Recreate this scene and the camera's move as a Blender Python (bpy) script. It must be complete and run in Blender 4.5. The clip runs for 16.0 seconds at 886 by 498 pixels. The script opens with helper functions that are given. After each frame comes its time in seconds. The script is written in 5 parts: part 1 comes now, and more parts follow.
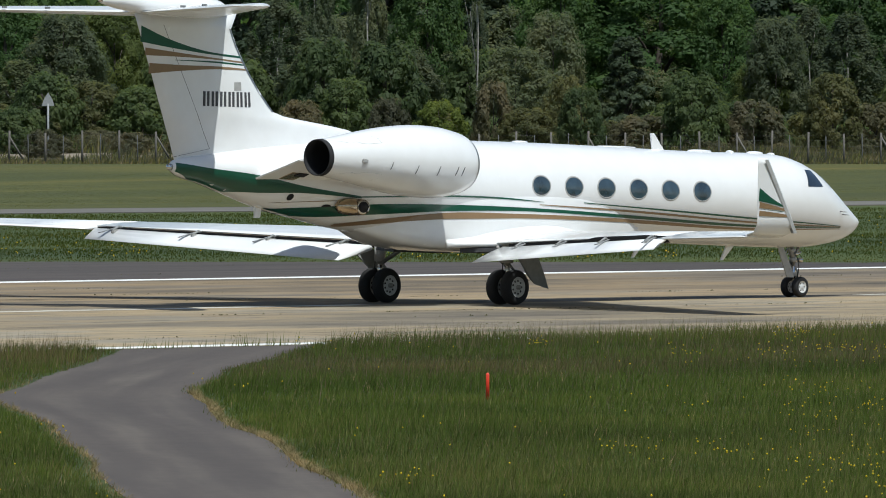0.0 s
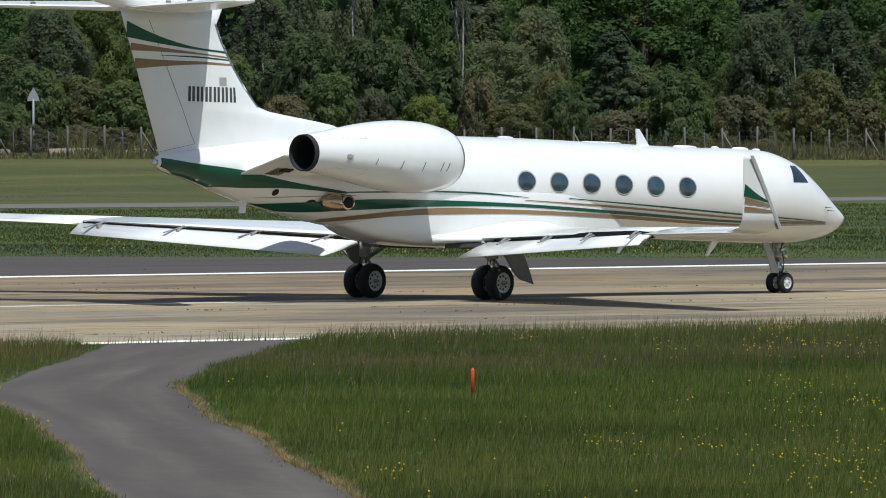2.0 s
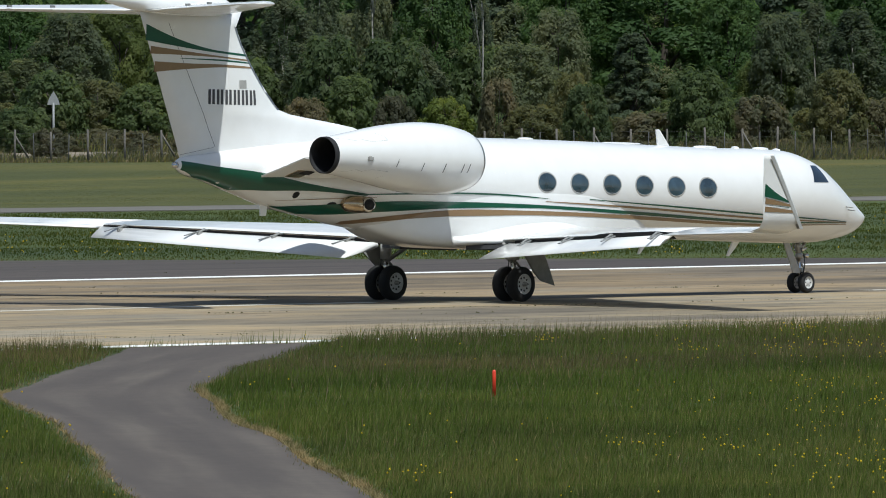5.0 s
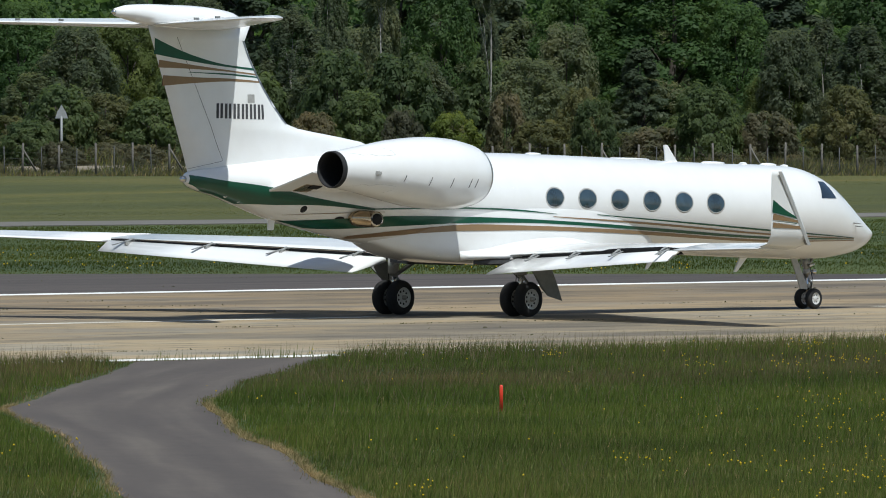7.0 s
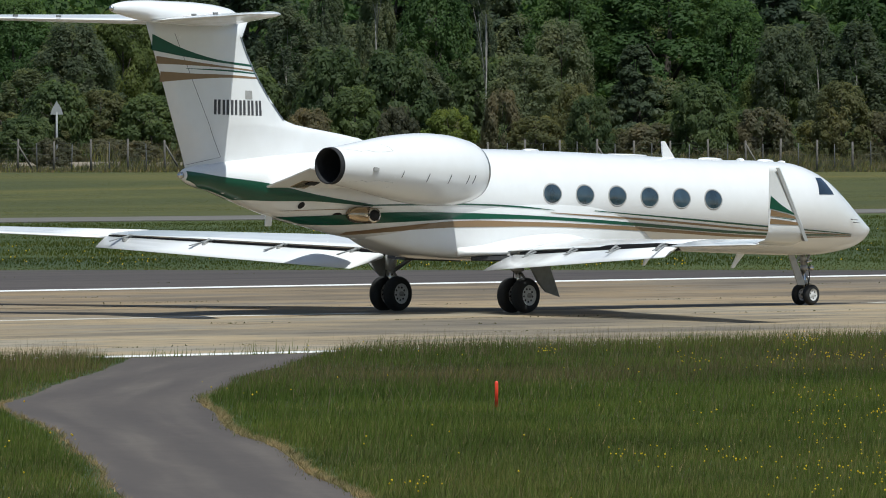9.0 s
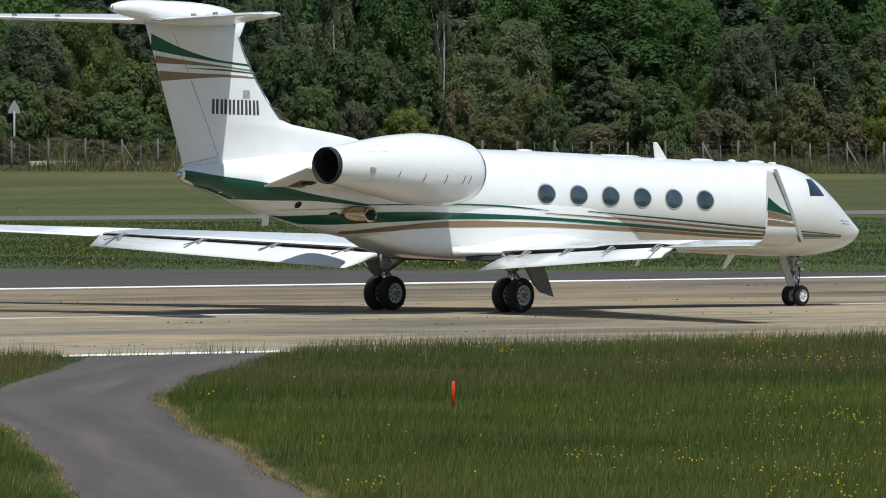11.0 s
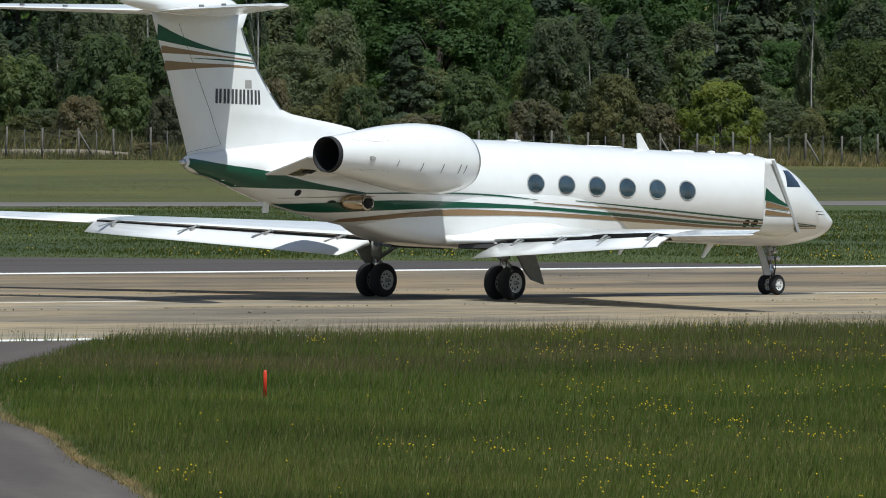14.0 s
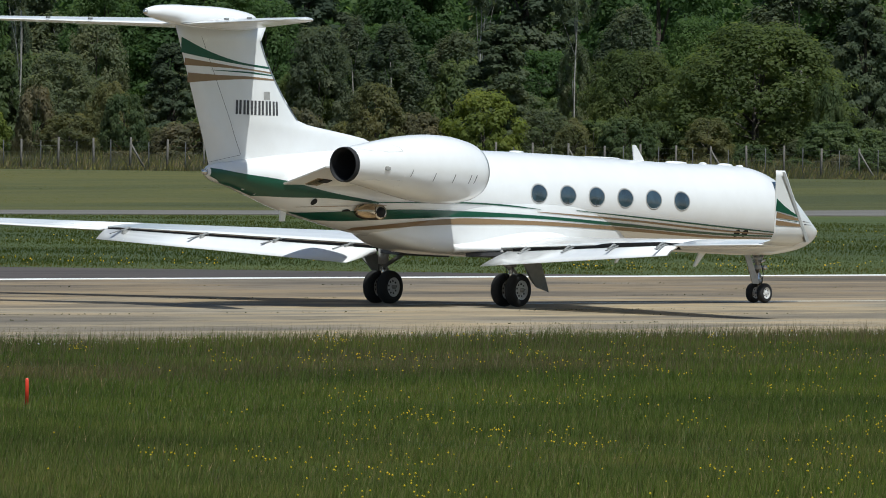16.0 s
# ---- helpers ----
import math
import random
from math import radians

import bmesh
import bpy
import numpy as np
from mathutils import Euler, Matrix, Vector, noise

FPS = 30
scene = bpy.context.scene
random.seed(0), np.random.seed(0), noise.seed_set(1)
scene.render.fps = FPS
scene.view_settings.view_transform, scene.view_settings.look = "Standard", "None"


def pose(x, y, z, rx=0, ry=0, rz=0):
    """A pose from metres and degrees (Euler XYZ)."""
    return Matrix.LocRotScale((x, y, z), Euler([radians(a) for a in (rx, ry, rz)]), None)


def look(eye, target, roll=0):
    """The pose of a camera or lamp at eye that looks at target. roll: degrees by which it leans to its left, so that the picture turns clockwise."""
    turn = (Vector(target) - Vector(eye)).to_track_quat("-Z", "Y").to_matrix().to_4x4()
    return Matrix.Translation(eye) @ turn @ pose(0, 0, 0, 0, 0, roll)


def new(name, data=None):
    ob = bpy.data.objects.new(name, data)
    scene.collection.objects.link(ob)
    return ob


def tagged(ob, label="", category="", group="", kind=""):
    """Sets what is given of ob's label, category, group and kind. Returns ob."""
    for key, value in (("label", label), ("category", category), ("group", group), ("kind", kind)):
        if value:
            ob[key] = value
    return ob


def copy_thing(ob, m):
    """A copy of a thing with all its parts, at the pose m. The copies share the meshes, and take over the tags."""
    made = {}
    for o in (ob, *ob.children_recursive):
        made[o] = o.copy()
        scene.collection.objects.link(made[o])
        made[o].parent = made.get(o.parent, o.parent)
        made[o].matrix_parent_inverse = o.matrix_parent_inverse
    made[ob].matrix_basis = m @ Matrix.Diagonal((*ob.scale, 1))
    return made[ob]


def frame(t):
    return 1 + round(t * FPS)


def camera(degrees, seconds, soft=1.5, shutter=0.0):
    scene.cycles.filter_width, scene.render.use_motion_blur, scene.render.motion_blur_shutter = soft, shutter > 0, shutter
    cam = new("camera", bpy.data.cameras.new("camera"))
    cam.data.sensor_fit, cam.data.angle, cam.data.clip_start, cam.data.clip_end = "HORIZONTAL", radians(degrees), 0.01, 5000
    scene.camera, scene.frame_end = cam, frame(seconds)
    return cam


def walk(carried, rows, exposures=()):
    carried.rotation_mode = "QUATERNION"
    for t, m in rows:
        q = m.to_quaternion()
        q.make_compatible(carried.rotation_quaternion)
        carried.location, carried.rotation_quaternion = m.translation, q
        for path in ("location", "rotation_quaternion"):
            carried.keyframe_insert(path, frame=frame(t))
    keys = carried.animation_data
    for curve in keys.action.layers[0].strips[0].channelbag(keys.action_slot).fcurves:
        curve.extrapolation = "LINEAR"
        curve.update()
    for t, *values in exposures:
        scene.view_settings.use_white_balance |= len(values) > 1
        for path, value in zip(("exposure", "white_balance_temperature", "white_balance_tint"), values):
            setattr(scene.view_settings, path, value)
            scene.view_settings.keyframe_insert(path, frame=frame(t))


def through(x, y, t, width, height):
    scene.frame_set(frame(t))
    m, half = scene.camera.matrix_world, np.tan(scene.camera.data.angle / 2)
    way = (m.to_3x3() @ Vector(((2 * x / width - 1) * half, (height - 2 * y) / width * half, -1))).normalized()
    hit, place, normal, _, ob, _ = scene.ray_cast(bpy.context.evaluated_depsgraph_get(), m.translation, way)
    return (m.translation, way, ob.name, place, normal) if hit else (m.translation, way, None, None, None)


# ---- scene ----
# the eye of a long lens on a low bank beside the runway
EYE = Vector((-204.42, -185.59, 4.78))
LEAN = 0.02514          # how far the runway's line swings from the aircraft's first heading
cam = camera(4.652, 16.0, soft=0.95)


def aim(yaw, pitch, roll):
    a, b = radians(yaw), radians(pitch)
    way = Vector((math.cos(b) * math.cos(a), math.cos(b) * math.sin(a), math.sin(b)))
    return look(EYE, EYE + way * 100, roll)


walk(cam, [(t, aim(a, b, c)) for t, a, b, c in (
    (0, 42.237, -0.704, -0.00), (0.5, 42.237, -0.700, 0.06), (1, 42.220, -0.706, 0.10), (1.5, 42.179, -0.713, 0.08),
    (2, 42.159, -0.728, 0.06), (2.5, 42.153, -0.756, 0.03), (3, 42.186, -0.761, -0.06), (3.5, 42.224, -0.767, -0.17),
    (6, 42.277, -0.695, -0.25), (6.5, 42.302, -0.657, -0.18), (7, 42.308, -0.641, -0.05), (7.5, 42.278, -0.652, 0.00),
    (8, 42.252, -0.644, -0.04), (8.5, 42.245, -0.653, -0.13), (9, 42.283, -0.661, -0.05), (11.5, 41.983, -0.650, 0.22),
    (12, 41.832, -0.637, 0.22), (12.5, 41.690, -0.646, 0.31), (13, 41.506, -0.664, 0.40), (13.5, 41.300, -0.691, 0.38),
    (14, 41.074, -0.710, 0.49), (14.5, 40.854, -0.712, 0.67), (15, 40.569, -0.699, 0.65), (15.5, 40.225, -0.671, 0.57),
    (16, 39.827, -0.650, 0.73))])

# ---- daylight ----
SUN_WAY = Vector((-0.215, -0.48, 1.0)).normalized()     # towards the sun
sun_data = bpy.data.lights.new("sun", "SUN")
sun_data.energy, sun_data.angle, sun_data.color = 4.4, radians(0.53), (1.0, 0.995, 0.95)
sun = new("sun", sun_data)
sun.matrix_world = look(SUN_WAY * 200, (0, 0, 0))
world = bpy.data.worlds.new("sky")
scene.world = world
world.use_nodes = True
wn = world.node_tree
sky = wn.nodes.new("ShaderNodeTexSky")
sky.sky_type, sky.sun_disc = "NISHITA", False
sky.sun_elevation = math.asin(SUN_WAY.z)
sky.sun_rotation = math.atan2(SUN_WAY.x, SUN_WAY.y)
background = wn.nodes["Background"]
background.inputs["Strength"].default_value = 0.085
wn.links.new(sky.outputs["Color"], background.inputs["Color"])
scene.view_settings.exposure = 0.0
scene.view_settings.use_white_balance = True
scene.view_settings.white_balance_temperature, scene.view_settings.white_balance_tint = 6250, 6.0


# ---- materials ----
class Mat:
    """A node material with its principled shader and small helpers."""

    def __init__(self, name, base=(0.8, 0.8, 0.8), rough=0.6, metal=0.0, coat=0.0):
        self.m = bpy.data.materials.new(name)
        self.m.use_nodes = True
        self.t = self.m.node_tree
        self.b = self.t.nodes["Principled BSDF"]
        self.b.inputs["Base Color"].default_value = (*base, 1)
        self.b.inputs["Roughness"].default_value = rough
        self.b.inputs["Metallic"].default_value = metal
        self.b.inputs["Coat Weight"].default_value = coat

    def node(self, kind, **values):
        n = self.t.nodes.new(kind)
        for k, v in values.items():
            n.inputs[k].default_value = v
        return n

    def link(self, a, b):
        self.t.links.new(a, b)

    def coords(self, scale=(1, 1, 1), turn=0.0):
        c = self.node("ShaderNodeTexCoord")
        m = self.node("ShaderNodeMapping", Scale=scale, Rotation=(0, 0, turn))
        self.link(c.outputs["Object"], m.inputs["Vector"])
        return m.outputs["Vector"]

    def noise(self, vector, scale, detail=4.0, rough=0.6):
        n = self.node("ShaderNodeTexNoise", Scale=scale, Detail=detail, Roughness=rough)
        self.link(vector, n.inputs["Vector"])
        return n.outputs["Fac"]

    def ramp(self, fac, stops):
        r = self.node("ShaderNodeValToRGB")
        el = r.color_ramp.elements
        while len(el) < len(stops):
            el.new(0.5)
        for e, (p, c) in zip(el, stops):
            e.position, e.color = p, (*c, 1)
        self.link(fac, r.inputs["Fac"])
        return r.outputs["Color"]

    def mix(self, fac, a, b, how="MIX"):
        n = self.t.nodes.new("ShaderNodeMix")
        n.data_type, n.blend_type = "RGBA", how
        for value, slot in ((fac, 0), (a, 6), (b, 7)):
            if isinstance(value, (int, float)):
                n.inputs[slot].default_value = value
            elif isinstance(value, tuple):
                n.inputs[slot].default_value = (*value, 1)
            else:
                self.link(value, n.inputs[slot])
        return n.outputs[2]

    def colour(self, socket):
        self.link(socket, self.b.inputs["Base Color"])
        return self

    def bump(self, socket, strength, distance):
        n = self.node("ShaderNodeBump", Strength=strength, Distance=distance)
        self.link(socket, n.inputs["Height"])
        self.link(n.outputs["Normal"], self.b.inputs["Normal"])
        return self


def white_paint():
    a = Mat("white_paint", rough=0.22, coat=0.35)
    v = a.coords()
    a.colour(a.ramp(a.noise(v, 1.3, 5), [(0.3, (0.745, 0.74, 0.73)), (0.62, (0.78, 0.78, 0.775))]))
    r = a.node("ShaderNodeMapRange")
    r.inputs["To Min"].default_value, r.inputs["To Max"].default_value = 0.16, 0.32
    a.link(a.noise(v, 3.0, 5), r.inputs["Value"])
    a.link(r.outputs["Result"], a.b.inputs["Roughness"])
    return a.m


def plain(name, base, rough=0.5, metal=0.0, coat=0.0, spread=0.15, scale=6.0):
    a = Mat(name, base, rough, metal, coat)
    v = a.coords()
    lo, hi = (tuple(c * (1 - spread) for c in base), tuple(min(1, c * (1 + spread)) for c in base))
    return a.colour(a.ramp(a.noise(v, scale, 6), [(0.3, lo), (0.7, hi)])).m


WHITE = white_paint()
GREEN = plain("green_livery_paint", (0.002, 0.068, 0.037), 0.3, coat=0.15, spread=0.06)
GOLD = plain("bronze_livery_paint", (0.235, 0.150, 0.078), 0.3, coat=0.15, spread=0.06)
GREY_PAINT = plain("grey_paint", (0.34, 0.335, 0.32), 0.4)
DOOR_GREY = plain("primer_grey", (0.22, 0.225, 0.22), 0.5)
METAL = plain("polished_metal", (0.62, 0.61, 0.59), 0.22, 1.0, spread=0.06)
DULL_METAL = plain("dull_metal", (0.30, 0.295, 0.285), 0.42, 0.9)
BRONZE = plain("heat_stained_metal", (0.50, 0.39, 0.27), 0.22, 1.0, spread=0.2, scale=3)
RUBBER = plain("tyre_rubber", (0.011, 0.011, 0.012), 0.8, spread=0.3, scale=20)
# soot in the exhausts, and painted-in shade for gaps and openings elsewhere
SOOT_AND_SHADE = plain("soot_and_shade", (0.010, 0.010, 0.012), 0.8, 0.0, spread=0.4)
SEAM = plain("dark_seam", (0.055, 0.055, 0.06), 0.7)
GLASS = plain("dark_tinted_window", (0.030, 0.052, 0.072), 0.05, 0.0, 1.0, spread=0.5, scale=2)
COCKPIT_GLASS = plain("dark_cockpit_glass", (0.010, 0.017, 0.026), 0.05, 0.0, 1.0, spread=0.4, scale=2)
RIM_WHITE = plain("painted_wheel", (0.55, 0.55, 0.54), 0.4)
RED = plain("marker_red", (0.72, 0.05, 0.02), 0.5, spread=0.12)
# white board and post, greyed in their colour for the haze over the distance
SIGN_WHITE = plain("hazed_white_board", (0.24, 0.25, 0.25), 0.6)
POST_WOOD = plain("weathered_post", (0.125, 0.115, 0.10), 0.85, spread=0.35)
WIRE = plain("fence_wire", (0.12, 0.12, 0.115), 0.7, 0.2)
LINE = plain("runway_line_paint", (0.78, 0.78, 0.75), 0.7, spread=0.14, scale=0.7)


def worn_line():
    """Old white paint rubbed through to the concrete."""
    a = Mat("worn_line_paint", rough=0.8)
    rub = a.noise(a.coords((0.25, 2.0, 1)), 1.0, 6, 0.7)
    return a.colour(a.ramp(rub, [(0.40, (0.26, 0.22, 0.165)), (0.50, (0.48, 0.45, 0.38)), (0.64, (0.72, 0.71, 0.67))])).m


CENTRE = worn_line()


def concrete():
    a = Mat("worn_concrete", rough=0.9)
    v = a.coords()
    along = a.coords((0.035, 0.15, 1))
    base = a.ramp(a.noise(along, 1.0, 6, 0.62), [(0.36, (0.135, 0.112, 0.082)), (0.44, (0.215, 0.176, 0.120)), (0.51, (0.33, 0.252, 0.148)), (0.57, (0.275, 0.235, 0.172)), (0.65, (0.160, 0.133, 0.098))])
    fine = a.ramp(a.noise(a.coords((0.35, 1.1, 1)), 1.1, 8, 0.75), [(0.36, (0.55, 0.55, 0.54)), (0.47, (0.95, 0.95, 0.95)), (0.70, (1.12, 1.11, 1.09))])
    crack = a.ramp(a.noise(a.coords((0.10, 2.2, 1)), 0.9, 3), [(0.33, (0.3, 0.32, 0.26)), (0.36, (1, 1, 1))])
    c = a.mix(1.0, a.mix(1.0, base, fine, "MULTIPLY"), crack, "MULTIPLY")
    place = a.node("ShaderNodeSeparateXYZ")
    a.link(v, place.inputs["Vector"])
    wide = a.node("ShaderNodeMapRange")
    wide.inputs["From Min"].default_value, wide.inputs["From Max"].default_value = -6.0, 14.0
    a.link(place.outputs["Y"], wide.inputs["Value"])
    worn = a.ramp(wide.outputs["Result"], [(0.0, (1.0, 1.0, 1.0)), (0.55, (0.86, 0.82, 0.79)), (1.0, (0.71, 0.665, 0.63))])
    slabs = a.ramp(a.noise(a.coords((0.012, 0.22, 1)), 1.0, 2, 0.5), [(0.40, (0.80, 0.80, 0.82)), (0.5, (1.0, 1.0, 1.0)), (0.60, (1.10, 1.09, 1.06))])
    c = a.mix(1.0, a.mix(1.0, c, worn, "MULTIPLY"), slabs, "MULTIPLY")
    return a.colour(c).bump(a.noise(v, 14, 4), 0.3, 0.01).m


def asphalt(name, lo, hi, grain=(0.05, 0.3, 1)):
    a = Mat(name, rough=0.88)
    v = a.coords()
    c = a.ramp(a.noise(a.coords(grain), 1.0, 6, 0.65), [(0.3, lo), (0.7, hi)])
    c = a.mix(1.0, c, a.ramp(a.noise(v, 2.4, 6, 0.7), [(0.35, (0.82, 0.82, 0.83)), (0.65, (1.1, 1.08, 1.06))]), "MULTIPLY")
    return a.colour(c).bump(a.noise(v, 25, 3), 0.35, 0.008).m


CONCRETE = concrete()
SHOULDER = asphalt("old_dark_asphalt", (0.036, 0.029, 0.026), (0.090, 0.072, 0.062), (0.03, 0.5, 1))


def worn_path():
    """Asphalt with pale wheel tracks that run along it, patched and stained."""
    a = Mat("grey_asphalt", rough=0.88)
    uv = a.node("ShaderNodeUVMap")
    m = a.node("ShaderNodeMapping", Scale=(4.0, 0.05, 1))
    a.link(uv.outputs["UV"], m.inputs["Vector"])
    run = a.ramp(a.noise(m.outputs["Vector"], 1.0, 3, 0.5), [(0.34, (0.064, 0.051, 0.044)), (0.5, (0.076, 0.061, 0.052)), (0.68, (0.104, 0.086, 0.071))])
    v = a.coords()
    stain = a.ramp(a.noise(a.coords((0.10, 0.10, 1)), 1.0, 5, 0.6), [(0.35, (0.92, 0.91, 0.92)), (0.65, (1.07, 1.06, 1.05))])
    grit = a.ramp(a.noise(v, 3.0, 8, 0.75), [(0.35, (0.86, 0.86, 0.86)), (0.65, (1.10, 1.10, 1.08))])
    c = a.mix(1.0, a.mix(1.0, run, stain, "MULTIPLY"), grit, "MULTIPLY")
    return a.colour(c).bump(a.noise(v, 25, 3), 0.35, 0.008).m


PATH = worn_path()
TAXI = asphalt("pale_old_asphalt", (0.105, 0.098, 0.086), (0.160, 0.148, 0.130))


def turf():
    a = Mat("turf", rough=0.95)
    v = a.coords()
    c = a.ramp(a.noise(a.coords((0.02, 0.10, 1), -radians(41)), 1.0, 7, 0.7), [(0.3, (0.036, 0.046, 0.008)), (0.5, (0.060, 0.066, 0.013)), (0.7, (0.103, 0.093, 0.026))])
    swath = a.ramp(a.noise(a.coords((0.004, 0.034, 1), radians(1.4)), 1.0, 7, 0.62), [(0.36, (0.62, 0.70, 0.68)), (0.5, (1.0, 1.0, 1.0)), (0.62, (1.42, 1.26, 1.25))])
    c = a.mix(0.45, c, a.ramp(a.noise(v, 1.5, 6, 0.7), [(0.3, (0.036, 0.048, 0.009)), (0.7, (0.078, 0.086, 0.019))]))
    tuft = a.ramp(a.noise(a.coords((0.05, 1.3, 1), -radians(41)), 1.0, 5, 0.65), [(0.34, (0.72, 0.76, 0.74)), (0.5, (1.0, 1.0, 1.0)), (0.66, (1.24, 1.18, 1.2))])
    # lush and long up to the taxiway, mown and faded beyond it
    place = a.node("ShaderNodeSeparateXYZ")
    a.link(v, place.inputs["Vector"])
    far = a.node("ShaderNodeMapRange")
    far.inputs["From Min"].default_value, far.inputs["From Max"].default_value = 150.0, 175.0
    a.link(place.outputs["Y"], far.inputs["Value"])
    kind = a.ramp(far.outputs["Result"], [(0.0, (0.70, 0.92, 0.62)), (1.0, (0.93, 0.90, 0.64))])
    c = a.mix(1.0, c, kind, "MULTIPLY")
    return a.colour(a.mix(1.0, a.mix(1.0, c, swath, "MULTIPLY"), tuft, "MULTIPLY")).bump(a.noise(v, 3, 5), 0.6, 0.10).m


TURF = turf()


def leaf(name, dark, light, through=0.25, patch=0.05, glow=1.0):
    """Leaves or blades: varied from island to island and in broad patches, slightly translucent."""
    a = Mat(name, rough=0.6)
    g = a.node("ShaderNodeNewGeometry")
    one = a.ramp(g.outputs["Random Per Island"], [(0.0, dark), (1.0, light)])
    n = a.node("ShaderNodeTexNoise", Scale=patch, Detail=4.0, Roughness=0.65)
    a.link(g.outputs["Position"], n.inputs["Vector"])
    tone = a.ramp(n.outputs["Fac"], [(0.34, (0.66, 0.70, 0.68)), (0.5, (1.0, 1.0, 1.0)), (0.66, (1.38, 1.22, 1.2))])
    own = a.node("ShaderNodeObjectInfo")
    c = a.mix(1.0, a.mix(1.0, one, tone, "MULTIPLY"), a.ramp(own.outputs["Random"], [(0.0, (0.82, 0.84, 0.86)), (0.5, (1.0, 1.0, 1.0)), (1.0, (1.28, 1.20, 1.10))]), "MULTIPLY")
    a.colour(c)
    tr = a.node("ShaderNodeBsdfTranslucent")
    # light that comes through a leaf is brighter and yellower than what it throws back
    a.link(a.mix(1.0, c, (glow * 1.06, glow, glow * .72), "MULTIPLY"), tr.inputs["Color"])
    mixer = a.node("ShaderNodeMixShader", Fac=through)
    a.link(a.b.outputs["BSDF"], mixer.inputs[1])
    a.link(tr.outputs["BSDF"], mixer.inputs[2])
    a.link(mixer.outputs["Shader"], a.t.nodes["Material Output"].inputs["Surface"])
    a.b.inputs["Specular IOR Level"].default_value = 0.2
    return a.m


GRASS = leaf("meadow_grass", (0.084, 0.124, 0.019), (0.114, 0.156, 0.028), 0.45, 0.11)
FAR_GRASS = leaf("far_grass", (0.078, 0.102, 0.017), (0.096, 0.120, 0.022), 0.6, 0.06)
FAR_OLIVE = leaf("far_faded_grass", (0.106, 0.108, 0.026), (0.136, 0.130, 0.036), 0.55, 0.06)
OLIVE_GRASS = leaf("olive_grass", (0.138, 0.150, 0.040), (0.182, 0.184, 0.058), 0.45, 0.11)
BROWN_GRASS = leaf("brownish_grass", (0.100, 0.090, 0.040), (0.138, 0.120, 0.058), 0.45, 0.11)
DRY_GRASS = leaf("dry_grass", (0.17, 0.135, 0.062), (0.36, 0.28, 0.135), 0.3, 0.3)
SEED = leaf("grass_seed_heads", (0.120, 0.100, 0.062), (0.17, 0.138, 0.090), 0.4, 0.3)
BUTTERCUP = leaf("yellow_petals", (0.55, 0.40, 0.01), (0.75, 0.56, 0.03), 0.2, 0.3)
OAK = leaf("oak_leaves", (0.076, 0.102, 0.034), (0.090, 0.120, 0.040), 0.5, 0.25, 2.6)
LUSH = leaf("lush_leaves", (0.051, 0.094, 0.032), (0.064, 0.112, 0.037), 0.5, 0.25, 2.6)
BIRCH = leaf("birch_leaves", (0.076, 0.100, 0.060), (0.092, 0.114, 0.070), 0.5, 0.25, 2.6)
WILLOW = leaf("willow_leaves", (0.087, 0.108, 0.062), (0.107, 0.128, 0.075), 0.5, 0.3, 2.6)
PINE = leaf("pine_needles", (0.055, 0.078, 0.051), (0.068, 0.094, 0.060), 0.5, 0.25, 2.6)
SHRUB = leaf("shrub_leaves", (0.063, 0.092, 0.040), (0.080, 0.112, 0.047), 0.5, 0.3, 2.6)
LIME = leaf("fresh_green_leaves", (0.093, 0.123, 0.030), (0.119, 0.149, 0.037), 0.5, 0.3, 2.6)
OLIVE = leaf("olive_leaves", (0.092, 0.100, 0.045), (0.111, 0.118, 0.055), 0.5, 0.3, 2.6)
HEATH = leaf("brown_heath", (0.081, 0.085, 0.051), (0.104, 0.101, 0.066), 0.5, 0.3, 2.6)
BARK = plain("dark_bark", (0.075, 0.062, 0.05), 0.9, spread=0.4, scale=8)
BIRCH_BARK = plain("pale_birch_bark", (0.30, 0.285, 0.255), 0.8, spread=0.35, scale=4)
EARTH = plain("bare_sandy_soil", (0.20, 0.165, 0.12), 0.95, spread=0.25, scale=0.6)


# ---- building helpers ----
def mesh(name, verts, faces, material, smooth=True):
    me = bpy.data.meshes.new(name)
    me.from_pydata([tuple(map(float, v)) for v in verts], [], faces)
    me.materials.append(material)
    if smooth:
        me.polygons.foreach_set("use_smooth", [True] * len(me.polygons))
    me.update()
    return me


def part(name, me, parent=None, label="", tidy=True):
    """Links a mesh as one object under a thing or under a part."""
    if tidy:
        bm = bmesh.new()
        bm.from_mesh(me)
        bmesh.ops.recalc_face_normals(bm, faces=bm.faces)
        bm.to_mesh(me)
        bm.free()
    ob = new(name, me)
    if parent:
        ob.parent = parent
    return tagged(ob, label)


def loft(rings, closed=True, caps=True):
    """Vertices and faces of a skin over rings of equal length."""
    n = len(rings[0])
    verts = [p for r in rings for p in r]
    faces = []
    for i in range(len(rings) - 1):
        for j in range(n if closed else n - 1):
            k = (j + 1) % n
            faces.append((i * n + j, i * n + k, (i + 1) * n + k, (i + 1) * n + j))
    if caps and closed:
        faces += [tuple(range(n - 1, -1, -1)), tuple((len(rings) - 1) * n + j for j in range(n))]
    return verts, faces


